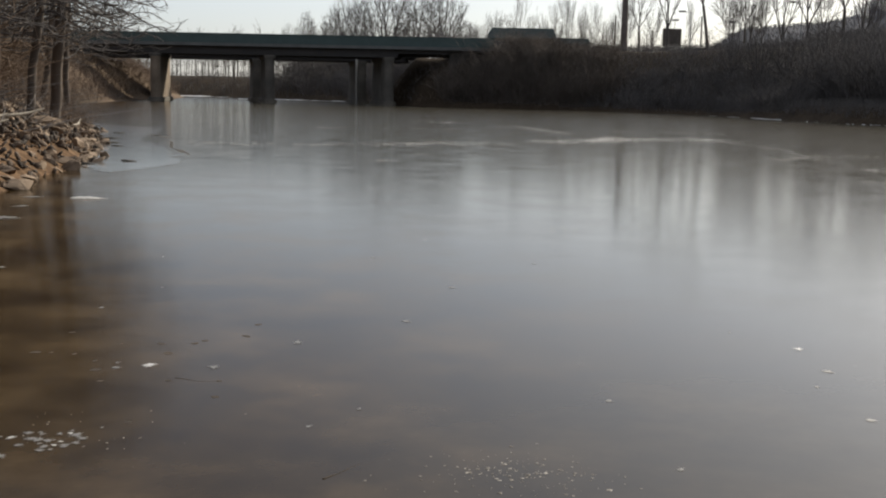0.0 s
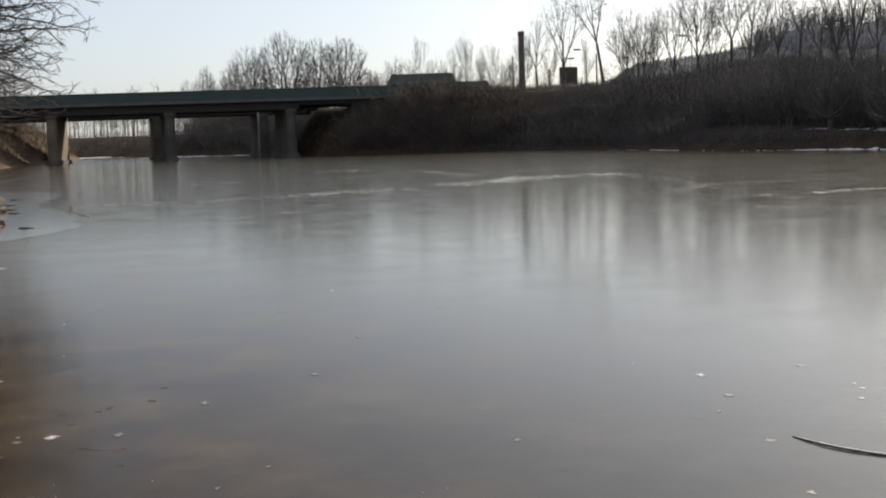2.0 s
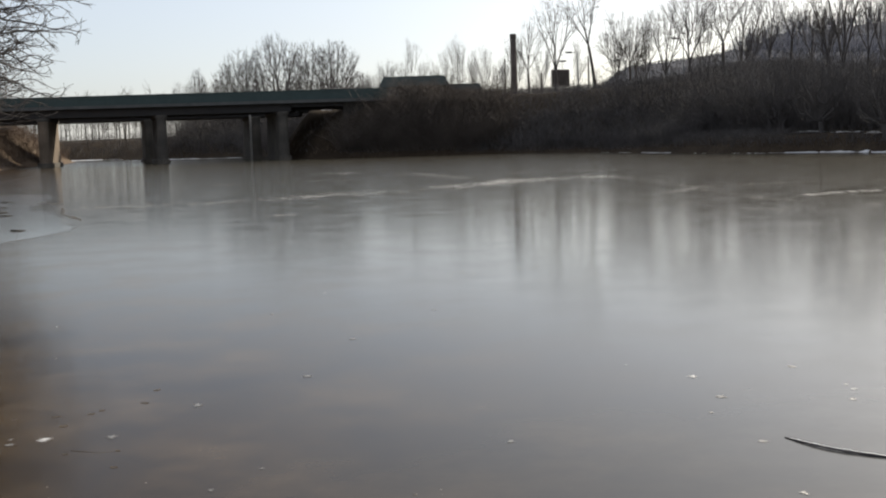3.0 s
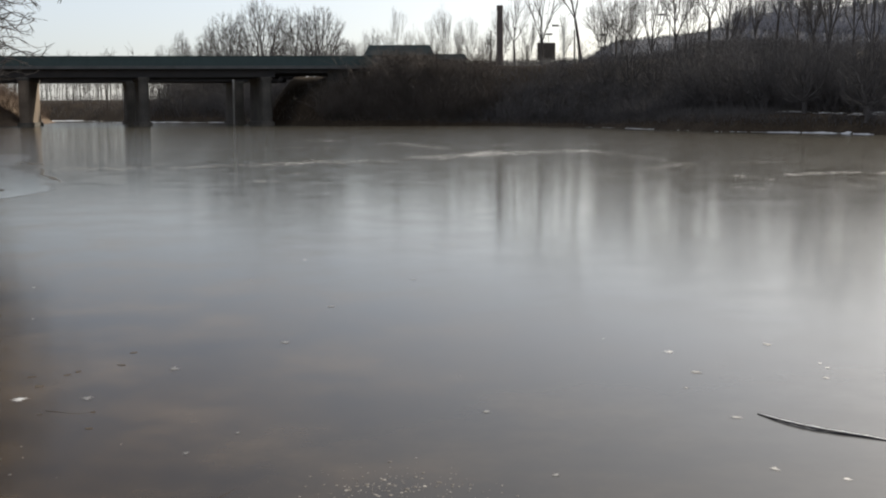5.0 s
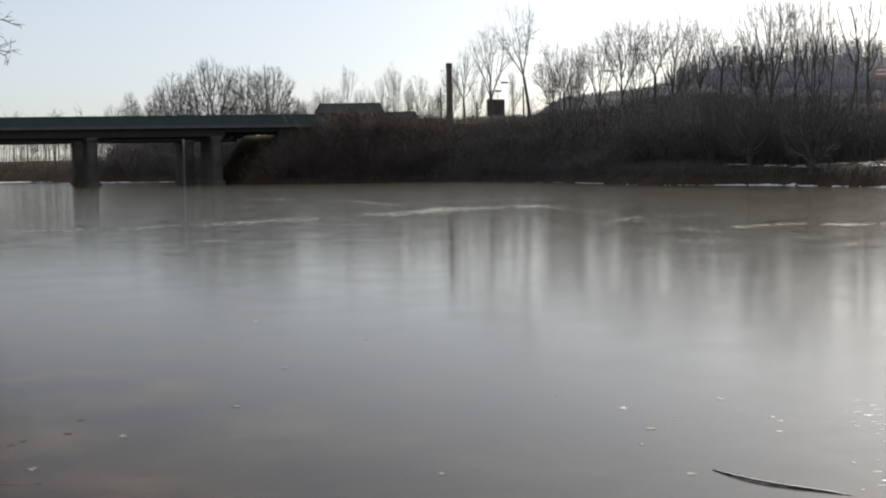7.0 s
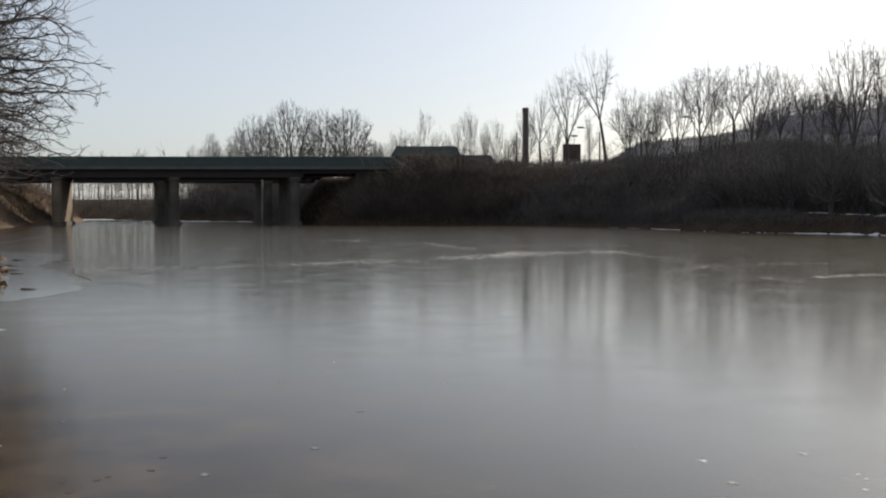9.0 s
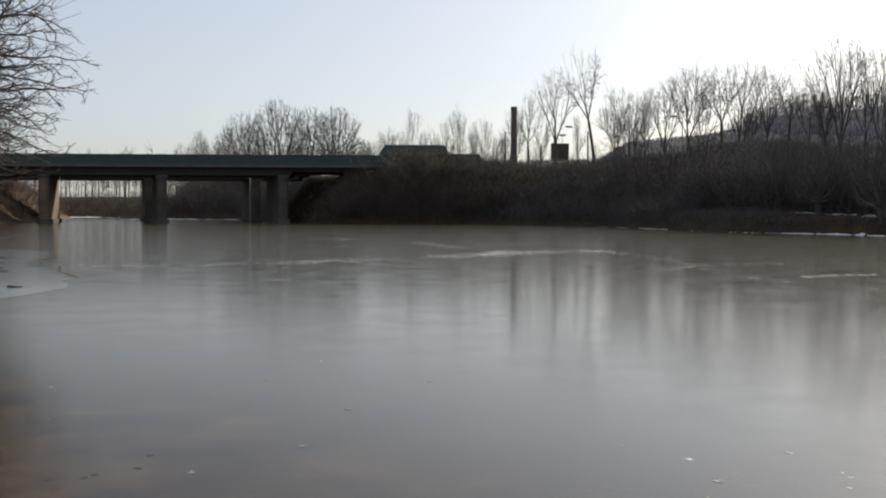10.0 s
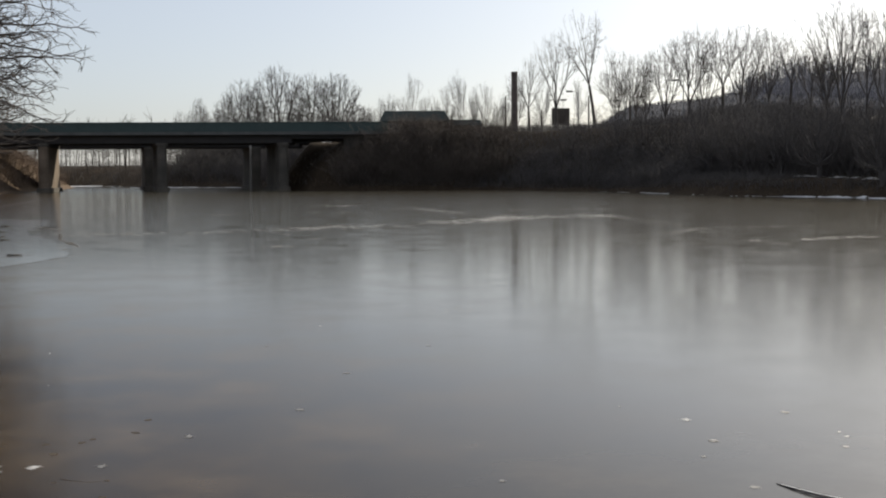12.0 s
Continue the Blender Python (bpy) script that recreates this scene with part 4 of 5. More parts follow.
for k, (x, y, tall, half, turn, lean) in enumerate([(-13.8, 31.0, 9.4, 4.4, 0, (0, 2)), (-13.6, 29.0, 8.0, 3.8, 130, (0, 2)), (-12.6, 25.0, 8.0, 3.2, 40, (0, 4)), (-19.8, 38.0, 12.5, 5.0, 200, (0, 0)),
                                                    (-20.5, 45.0, 11.0, 4.5, 40, (0, 3)), (-22.5, 52.0, 11.0, 4.5, 250, (0, 0))]):
    z = float(land(np.array([x]), np.array([y]))[0])
    tree(NEAR[k % 3], x, y, z + tall, half, 0.46, "bare tree with brown trunk leaning over the near bank", "trees on the near bank", turn, lean)
woods("near_bank_woods", 65, 210, (-48, -11, 12, 100), lambda x, y, d: (d > 3.0) & (d < 26), (5, 14), NEAR_BARK, "young leafless trees crowding the near bank", 0.07, 34)
brush("near_thicket", 66, 3200, (-40, -10, 16, 80), lambda x, y, d: (d > 2.4) & (d < 14), (1.8, 5.0), (0.005, 0.020), BROWN_BRUSH, "leafless thicket under the near bank trees", lean=0.42, twigs=7)


def rock_mesh(seed, flat, fine=2):
    rng = np.random.default_rng(seed)
    bm = bmesh.new()
    bmesh.ops.create_icosphere(bm, subdivisions=fine, radius=0.5)
    cuts = [(unit(rng.normal(0, 1, 3)), rng.uniform(0.12, 0.33)) for _ in range(10)]
    for v in bm.verts:
        p = np.array(v.co)
        for n, c in cuts:
            over = p @ n - c
            if over > 0:
                p -= n * over * 0.98
        p *= 1 + 0.06 * noise.noise(Vector(p * 4) + Vector((seed, 0, 0)))
        v.co = p * (1.35, 0.9, flat)
    me = bpy.data.meshes.new("rock")
    bm.to_mesh(me)
    bm.free()
    me.materials.append(ROCK)
    return me


ROCKS = [rock_mesh(80 + k, (0.55, 0.7, 0.5, 0.8, 0.62, 0.32)[k]) for k in range(6)]
WET_ROCK = ROCKS[5].copy()
WET_ROCK.materials[0] = BLACK_ICE
rng = np.random.default_rng(8)
edge = np.array([(-7.6, 12.6), (-8.5, 16.0), (-9.2, 18.5), (-10.4, 24.5), (-13.4, 33), (-16.5, 40), (-18.0, 44)])
run = np.r_[0, np.cumsum(np.hypot(*np.diff(edge, axis=0).T))]
for k in range(298):
    s = rng.uniform(0, run[-1])
    off = rng.uniform(-0.25, 3.2) if k > 30 else rng.uniform(-0.5, 0.3)
    x, y = np.interp(s, run, edge[:, 0]) - off * 0.94, np.interp(s, run, edge[:, 1]) - off * 0.33
    size = rng.uniform(0.20, 0.58) * (1.4 if rng.random() < 0.15 else 1.0)
    z = max(0.0, float(land(np.array([x]), np.array([y]))[0])) + size * 0.10
    ob = put("rock", ROCKS[k % 6], None, pose(x, y, z, rng.uniform(-45, 45), rng.uniform(-45, 45), rng.uniform(0, 360)))
    ob.scale = (size * 1.15, size, size * 1.1)
    tagged(ob, "angular brown stone of the broken bank riprap", "rock", "riprap stones")
def rubble(seed, count):
    """Small broken stones between the large ones, as one mesh."""
    rng = np.random.default_rng(seed)
    small = [rock_mesh(180 + k, 0.6, 1) for k in range(3)]
    src = [np.array([v.co for v in me.vertices]) for me in small]
    tri = [np.array([p.vertices for p in me.polygons]) for me in small]
    pieces = []
    for k in range(count):
        s, off = rng.uniform(0, run[-1]), rng.uniform(-0.3, 4.6)
        x, y = np.interp(s, run, edge[:, 0]) - off * 0.94, np.interp(s, run, edge[:, 1]) - off * 0.33
        size, turn = rng.uniform(0.08, 0.27), rng.uniform(0, 6.28)
        z = max(0.0, float(land(np.array([x]), np.array([y]))[0])) + size * 0.15
        rot = np.array(Euler((rng.uniform(-1.2, 1.2), rng.uniform(-1.2, 1.2), turn)).to_matrix())
        pieces.append((src[k % 3] @ rot.T * size + (x, y, z), tri[k % 3]))
    ob = put("rubble", mesh_of("rubble", *joined(pieces), ROCK))
    return tagged(ob, "small broken stones between the riprap", "rubble", kind="stuff")


rubble(88, 4600)
for x, y, size in ((-15.6, 40.6, 0.9), (-13.1, 33.4, 1.0), (-9.95, 24.0, 0.6), (-9.5, 25.2, 0.7), (-12.2, 31.6, 0.7), (-14.2, 36.4, 0.8)):
    ob = put("rock", WET_ROCK, None, pose(x, y, 0.01, 4, 3, rng.uniform(-20, 20)))
    ob.scale = (size * 0.8, size * 0.55, size * 0.4)
    tagged(ob, "flat wet stone just breaking through the ice", "rock", "stones in the ice")


def log(x, y, length, radius, turn, tilt, label, mat):
    rng = np.random.default_rng(int(abs(x * 100 + y)))
    f = np.linspace(0, 1, 9)
    pts = np.stack([f * length, 0.04 * length * np.sin(f * 3 + x), 0.02 * length * np.cos(f * 5)], -1)
    v, fc = tubes(pts[None], (radius * (1 - 0.55 * f) * rng.uniform(0.9, 1.1, 9))[None], 8)
    z = max(0.0, float(land(np.array([x]), np.array([y]))[0]))
    ob = put("log", mesh_of("log", v, fc, mat, True), None, pose(x, y, z + radius * 0.8, 0, tilt, turn))
    return tagged(ob, label, "log", "driftwood")


for x, y, length, radius, turn, tilt in ((-12.0, 24.0, 1.4, 0.05, 70, -8), (-14.6, 34.0, 1.5, 0.06, 100, -8), (-10.9, 20.4, 1.2, 0.04, 75, -6)):
    log(x, y, length, radius, turn, tilt, "weathered grey driftwood log caught on the stones", PALE_BARK)


# ---- snow and ice at the far shore ----
def lump_strip(name, path, width, height, step, seed, mat, smooth_shade=True, ragged=0.10):
    """A low ragged ridge of snow or ice along a path on the ground."""
    rng = np.random.default_rng(seed)
    path = np.array(path, float)
    run = np.r_[0, np.cumsum(np.hypot(*np.diff(path[:, :2], axis=0).T))]
    s = np.arange(0, run[-1], step)
    p = np.stack([np.interp(s, run, path[:, k]) for k in range(3)], -1)
    way = np.gradient(p[:, :2], axis=0)
    way /= np.linalg.norm(way, axis=1, keepdims=True)
    side = np.stack([-way[:, 1], way[:, 0]], -1)
    n = len(s)
    rough = np.convolve(rng.normal(0, 1, n + 8), np.ones(5) / 5, "same")[4:-4]
    w = width * np.clip(0.65 + 0.9 * rough, ragged, 1.8) * np.minimum(1, np.minimum(np.arange(n), np.arange(n)[::-1]) / 3 + 0.1)
    mid = p[:, :2] + side * (np.convolve(rng.normal(0, width * 0.7, n + 8), np.ones(7) / 7, "same")[4:-4])[:, None]
    h = height * np.clip(0.6 + 0.8 * rough, 0.15, 1.6)
    rows = []
    for f, g in ((-1.0, -0.25), (-0.55, 0.7), (0.0, 1.0), (0.55, 0.65), (1.0, -0.25)):
        jag = rng.normal(0, 0.12, n) * width
        rows.append(np.column_stack([mid + side * (f * w / 2 + jag)[:, None], p[:, 2] + g * h]))
    v = np.stack(rows, 1).reshape(-1, 3)
    i, j = np.meshgrid(np.arange(n - 1), np.arange(4), indexing="ij")
    b = i * 5 + j
    return put(name, mesh_of(name, v, np.stack([b, b + 1, b + 6, b + 5], -1).reshape(-1, 4), mat, smooth_shade))


def on_land(points, lift=0.0):
    return [(x, y, max(0.0, float(land(np.array([x]), np.array([y]))[0])) + lift) for x, y in points]


def shore_rim(a, b, inward, width, height, seed, mat):
    """Shore ice between two places along the far waterline."""
    pts = []
    for f in np.linspace(0, 1, 14):
        y = a + (b - a) * f
        x = np.interp(y, [45, 69, 84, 93, 104, 126, 140, 148], [43, 33.8, 30, 24, 21.7, 17.5, 8, -6])
        pts.append((x - inward, y, 0.0))
    ob = lump_strip("shore_ice", pts, width, height, 0.22, seed, mat, True, 0.02)
    return tagged(ob, "ragged white rim of shore ice along the far waterline", "shore ice", "shore ice rims")


for k, (a, b, w, h, mat) in enumerate([(54, 71.5, 0.9, 0.15, SNOW), (71, 80.5, 0.55, 0.09, SNOW), (80, 92.5, 0.6, 0.11, SNOW), (97, 100, 0.3, 0.05, OLD_SNOW), (103, 112, 0.7, 0.09, OLD_SNOW), (114.5, 118, 0.3, 0.04, OLD_SNOW), (121, 123, 0.3, 0.03, OLD_SNOW)]):
    shore_rim(a, b, 0.2, w, h, 300 + k, mat)
rng = np.random.default_rng(33)
for k in range(26):
    y = rng.uniform(56, 80) if k < 20 else rng.uniform(80, 94)
    x = np.interp(y, [45, 69, 84, 93], [43, 33.8, 30, 24]) + rng.uniform(2.2, 6.8)
    long = rng.uniform(0.7, 2.0)
    ob = lump_strip("snow_patch", on_land([(x + 0.36 * long, y - long, ), (x, y), (x - 0.34 * long, y + long)], 0.02), rng.uniform(0.5, 1.5), 0.10, 0.16, 330 + k, SNOW if y < 76 else OLD_SNOW, True, 0.02)
    tagged(ob, "old snow lying along the ledge under the brush", "snow", "snow on the ledge")
for k, pts in enumerate([[(22, 118), (20.8, 124)], [(19.8, 128), (17, 133)], [(14.5, 137.5), (11, 142)], [(24.4, 108), (23.4, 114)], [(7, 145), (3.5, 147)]]):
    ob = lump_strip("snow_patch", on_land(pts, 0.04), 0.6, 0.08, 0.4, 350 + k, FROST)
    tagged(ob, "thin dirty snow on the lower bank slope", "snow", "snow on the slope")
ob = lump_strip("snow_patch", on_land([(-18.8, 164.6), (-16.5, 164.8), (-14.2, 165.0)], 0.05), 2.4, 0.10, 0.4, 359, SNOW)
tagged(ob, "sunlit snow on the berm between the two decks", "snow")
ob = lump_strip("snow_patch", [(-88, 262, 0.02), (-82, 260, 0.02), (-74, 257, 0.02), (-68, 253, 0.02)], 9.0, 0.25, 0.8, 360, SNOW)
tagged(ob, "drifted snow on the river ice at the upstream bend", "snow")
ob = lump_strip("snow_patch", [(-56, 206, 0.02), (-48, 210, 0.02), (-40, 207, 0.02), (-34, 200, 0.02)], 2.0, 0.15, 0.8, 361, SNOW)
tagged(ob, "strip of snow on the ice beyond the piers", "snow")

# ---- frost bands on the ice ----
def frost_band(seed, path, spread, per_metre, size, mat=FROST):
    """A band of low frosted flakes strewn along a healed crack, as one mesh."""
    rng = np.random.default_rng(seed)
    path = np.array(path, float)
    run = np.r_[0, np.cumsum(np.hypot(*np.diff(path, axis=0).T))]
    pieces, n = [], 9
    gaps = np.convolve(rng.normal(0, 1, 200), np.ones(9) / 3, "same")
    for k in range(int(run[-1] * per_metre)):
        s = rng.uniform(0, run[-1])
        if gaps[int(s / run[-1] * 199)] < rng.uniform(-0.9, 0.5):
            continue
        x = np.interp(s, run, path[:, 0]) + rng.normal(0, spread * 0.3)
        y = np.interp(s, run, path[:, 1]) + rng.normal(0, spread)
        r = size * rng.uniform(0.3, 0.95)
        a = np.arange(n) * 2 * np.pi / n
        rim = np.stack([np.cos(a) * r * 2.0, np.sin(a) * r * 0.8], -1) * rng.uniform(0.55, 1.2, (n, 1))
        v = np.vstack([[(x, y, rng.uniform(0.0012, 0.0025))], np.column_stack([rim + (x, y), np.full(n, 0.0004)])])
        pieces.append((v, np.array([(0, 1 + j, 1 + (j + 1) % n) for j in range(n)])))
    ob = put("frost_band", mesh_of("frost_band", *joined(pieces), mat))
    return tagged(ob, "thin pale band of frost frozen across the river ice", "frost band", "frost bands", "stuff")


HEALED = [  # the long healed crack across the river and its branches: path, spread, flakes a metre, flake size
    ([(-12.5, 34.0), (-10.4, 35.2), (-8.8, 34.9), (-7.2, 35.8), (-5.6, 37.5)], 0.35, 34, 0.08),
    ([(-5.6, 37.5), (-4.8, 37.4), (-4.2, 38.1), (-3.6, 39.7), (-2.6, 39.5), (-1.2, 38.9)], 0.5, 80, 0.08),
    ([(-0.9, 42.0), (0.0, 42.4), (2.0, 44.2), (3.1, 47.8), (3.5, 46.0), (4.8, 47.7), (6.3, 48.5), (8.0, 47.6)], 0.6, 105, 0.085),
    ([(7.5, 46.0), (8.2, 40.7), (8.3, 35.5), (8.3, 30.8)], 0.45, 10, 0.07)]
for k, (pts, spread, per, size) in enumerate(HEALED):
    frost_band(400 + k, pts, spread * 2.0, per, size, PALE_FROST if k in (1, 2) else FROST)
STRAYS = [  # short pale wisps of frost between the main bands
    ([(8.2, 29.6), (8.3, 28.6), (8.6, 27.9)], 0.35, 30, 0.06), ([(6.9, 24.9), (7.3, 24.7), (7.8, 24.9)], 0.22, 40, 0.05), ([(9.7, 29.6), (10.3, 30.1), (11.2, 30.6), (12.1, 30.7)], 0.3, 60, 0.07),
    ([(9.6, 25.7), (9.9, 25.0), (10.4, 25.2)], 0.2, 32, 0.05), ([(11.1, 28.0), (11.2, 26.0), (11.3, 24.5)], 0.3, 16, 0.05), ([(9.7, 22.6), (10.0, 22.8)], 0.14, 50, 0.045),
    ([(-4.4, 28.0), (-3.6, 28.0)], 0.16, 36, 0.05), ([(-3.9, 31.6), (-3.1, 31.6)], 0.2, 26, 0.05), ([(6.6, 32.7), (8.5, 36.3), (9.0, 35.9)], 0.4, 20, 0.06)]
for k, (pts, spread, per, size) in enumerate(STRAYS):
    frost_band(420 + k, pts, spread, per, size, FROST)
FAR_WISPS = [([(-7.4, 69.1), (-5.0, 67.3)], 1.0, 20, 0.14), ([(-2.5, 60.8), (-1.3, 61.7), (0.0, 57.4), (1.0, 52.8)], 0.9, 18, 0.12), ([(1.5, 57.0), (6.0, 58.5), (9.0, 57.0)], 0.8, 12, 0.11),
             ([(-12.5, 52.0), (-8.0, 54.0), (-4.0, 54.5)], 0.7, 10, 0.10), ([(9.5, 36.5), (12.0, 37.5), (16.0, 37.0)], 0.5, 12, 0.08), ([(7.8, 16.8), (8.3, 16.9)], 0.10, 40, 0.03),
             ([(6.0, 13.9), (6.5, 13.9), (6.9, 13.6)], 0.10, 30, 0.025), ([(-0.4, 14.2), (0.6, 14.5), (1.4, 15.0)], 0.22, 14, 0.025)]
for k, (pts, spread, per, size) in enumerate(FAR_WISPS):
    frost_band(430 + k, pts, spread, per, size, FROST)
frost_band(450, [(12.3, 29.8), (13.0, 30.0), (14.0, 30.0), (15.5, 30.0), (18.0, 30.2)], 0.32, 130, 0.07, PALE_FROST)
frost_band(451, [(12.7, 27.9), (13.6, 28.5), (14.6, 28.6), (17.0, 28.9)], 0.3, 60, 0.06, PALE_FROST)
frost_band(440, [(3.6, 7.4), (3.1, 6.2), (2.7, 5.0)], 0.35, 50, 0.018, RIME)
for k, pts in enumerate([[(-14.7, 41.0), (-13.2, 38.6), (-12.4, 37.6)], [(-12.0, 35.6), (-10.6, 31.6), (-9.0, 28.2)], [(-9.6, 25.4), (-8.4, 25.0)]]):
    ob = lump_strip("ice_crack", [(x, y, 0.0) for x, y in pts], 0.16, 0.008, 0.15, 450 + k, BLACK_ICE)
    tagged(ob, "dark wet crack in the ice off the near bank", "ice crack", "cracks in the ice")


def ice_sheet(corners, seed):
    """A thin sheet of refrozen ice with a ragged edge."""
    rng = np.random.default_rng(seed)
    rim = []
    for a, b in zip(corners, corners[1:] + corners[:1]):
        n = max(3, int(math.dist(a, b) / 0.35))
        for f in np.arange(n) / n:
            k = 0.10 * min(1.0, 4 * f, 4 * (1 - f))
            rim.append((a[0] + (b[0] - a[0]) * f + rng.normal(0, k), a[1] + (b[1] - a[1]) * f + rng.normal(0, k * 1.5)))
    bm = bmesh.new()
    top = bm.faces.new([bm.verts.new((x, y, 0.005)) for x, y in rim])
    low = [bm.verts.new((v.co.x, v.co.y, -0.004)) for v in top.verts]
    high = list(top.verts)
    for k in range(len(high)):
        bm.faces.new((high[k], high[k - 1], low[k - 1], low[k]))
    bmesh.ops.triangulate(bm, faces=[top])
    bmesh.ops.recalc_face_normals(bm, faces=bm.faces)
    ob = part("ice_sheet", bm, PALE_ICE, None)
    return tagged(ob, "smooth pale sheet of refrozen ice off the near bank", "ice sheet")


ice_sheet([(-20.4, 50.5), (-16.3, 47.1), (-14.5, 41.9), (-13.4, 36.6), (-9.8, 29.4), (-8.2, 24.9), (-8.6, 21.8), (-9.8, 23.2), (-11.0, 27.0), (-13.6, 33.2), (-16.6, 40.2), (-19.0, 46.0)], 460)


# ---- chips, bubbles, leaves and a branch in the ice ----
def chip_mesh(seed):
    """A thin jagged flake of white ice."""
    rng = np.random.default_rng(seed)
    n = 22
    a = np.arange(n) * 2 * np.pi / n + rng.uniform(-0.1, 0.1, n)
    r = 0.5 * np.where(np.arange(n) % 2 == 0, rng.uniform(0.55, 1.25, n), rng.uniform(0.2, 0.6, n))
    rim = np.column_stack([np.cos(a) * r, np.sin(a) * r, np.zeros(n)])
    mid = np.column_stack([np.cos(a) * r * 0.45, np.sin(a) * r * 0.45, rng.uniform(0.03, 0.09, n)])
    verts = np.vstack([[(0, 0, 0.06)], mid, rim])
    faces = [(0, 1 + k, 1 + (k + 1) % n) for k in range(n)]
    faces += [(1 + k, 1 + n + k, 1 + n + (k + 1) % n, 1 + (k + 1) % n) for k in range(n)]
    return mesh_of("ice_chip", verts, faces, CHIP, True)


CHIPS = [chip_mesh(k) for k in range(6)]
DULL = [me.copy() for me in CHIPS]
for me in DULL:
    me.materials[0] = DULL_CHIP
ob = put("ice_plate", CHIPS[2], None, pose(-6.9, 16.55, 0.005, 0, 0, 8))
ob.scale = (0.55, 0.35, 0.3)
tagged(ob, "broken white plate of ice by the near bank", "ice plate")
for x, y, size, turn in ((-7.75, 16.5, 0.25, 20), (-6.9, 13.8, 0.4, -10), (-7.3, 15.2, 0.2, 60)):
    ob = put("ice_plate", DULL[4], None, pose(x, y, 0.005, 0, 0, turn))
    ob.scale = (size * 1.5, size, size * 0.4)
    tagged(ob, "dull broken plate of ice against the bank stones", "ice plate")
chips = [(-3.39, 8.29, 6), (-2.41, 6.59, 9), (-2.58, 6.50, 6), (-2.62, 6.62, 4), (-2.01, 6.61, 8), (-5.02, 10.0, 8), (-1.66, 7.37, 8), (-1.02, 8.21, 8), (-0.80, 9.76, 8), (-1.19, 5.49, 4), (1.74, 7.78, 8),
         (0.36, 6.22, 5), (0.62, 5.09, 4), (1.78, 7.14, 8), (1.74, 6.06, 6), (1.67, 5.15, 5), (1.62, 6.74, 4), (2.51, 8.0, 7), (-0.99, 5.84, 3), (2.71, 6.17, 3), (1.96, 4.99, 4), (2.52, 5.26, 6)]
rng = np.random.default_rng(9)
for k, (x, y, cm) in enumerate(chips):
    ob = put("ice_chip", (CHIPS if k in (1, 10) else DULL)[k % 6], None, pose(x, y, 0.002, 0, 0, rng.uniform(-25, 25)))
    s = cm / 100 * 0.9
    ob.scale = (s * 1.2, s * 1.8, s * 0.15)
    tagged(ob, "small white ice chip frozen into the river ice", "ice chip", "ice chips")
for k in range(52):
    x, y = (rng.uniform(2.4, 4.6), rng.uniform(4.8, 7.5)) if k < 46 else (rng.uniform(-4.5, 4.0), rng.uniform(5.0, 13.0))
    s = rng.uniform(0.012, 0.045)
    ob = put("ice_chip", (CHIPS if k % 3 == 0 else DULL)[k % 6], None, pose(x, y, 0.002, 0, 0, rng.uniform(0, 360)))
    ob.scale = (s * 1.4, s * 1.6, s * 0.15)
    tagged(ob, "tiny glinting fleck of frost on the ice", "ice chip", "frost flecks")
for k in range(34):
    x, y, s = rng.normal(-2.36, 0.10), rng.normal(5.08, 0.09), rng.uniform(0.012, 0.052)
    ob = put("ice_chip", (CHIPS if k % 9 == 0 else DULL)[k % 6], None, pose(x, y, 0.002, 0, 0, rng.uniform(0, 360)))
    ob.scale = (s * 1.3, s * 1.7, s * 0.2)
    tagged(ob, "white ice chip in a loose cluster near the shore", "ice chip", "chips by the shore")


def bubbles(seed, count, cx, cy, sx, sy, label):
    """Air bubbles flattened against the underside of the clear ice, ragged and pale."""
    rng = np.random.default_rng(seed)
    n, pieces = 7, []
    for _ in range(count):
        x, y, r = rng.normal(cx, sx), rng.normal(cy, sy), min(0.014, 0.0034 * rng.lognormal(0, 0.55))
        a = np.arange(n) * 2 * np.pi / n
        rim = np.stack([np.cos(a) * r * 1.2, np.sin(a) * r * 1.4], -1) * rng.uniform(0.5, 1.25, (n, 1))
        v = np.vstack([[(x, y, 0.0012 + r * 0.25)], np.column_stack([rim + (x, y), np.full(n, 0.0006)])])
        pieces.append((v, np.array([(0, 1 + j, 1 + (j + 1) % n) for j in range(n)])))
    ob = put("ice_bubbles", mesh_of("ice_bubbles", *joined(pieces), BUBBLE))
    return tagged(ob, label, "bubbles", kind="stuff")


bubbles(91, 240, -0.17, 4.93, 0.23, 0.15, "cluster of pale tan bubbles trapped in clear ice")
bubbles(92, 40, -2.3, 5.15, 0.35, 0.25, "loose cluster of tiny bubbles near the shore")


def leaf_mesh(seed):
    rng = np.random.default_rng(seed)
    n = 14
    rim = [(math.cos(a) * (0.5 + 0.12 * rng.uniform(-1, 1)), math.sin(a) * (0.3 + 0.1 * rng.uniform(-1, 1)), 0.015 * rng.uniform(0, 1)) for a in np.linspace(0, 2 * math.pi, n, endpoint=False)]
    verts = [(0, 0, 0.05)] + rim + [(0.62, 0.03, 0.02)]
    faces = [(0, 1 + k, 1 + (k + 1) % n) for k in range(n)] + [(1, n + 1, n)]
    return mesh_of("leaf", verts, faces, LEAF)


LEAVES = [leaf_mesh(k) for k in range(4)]
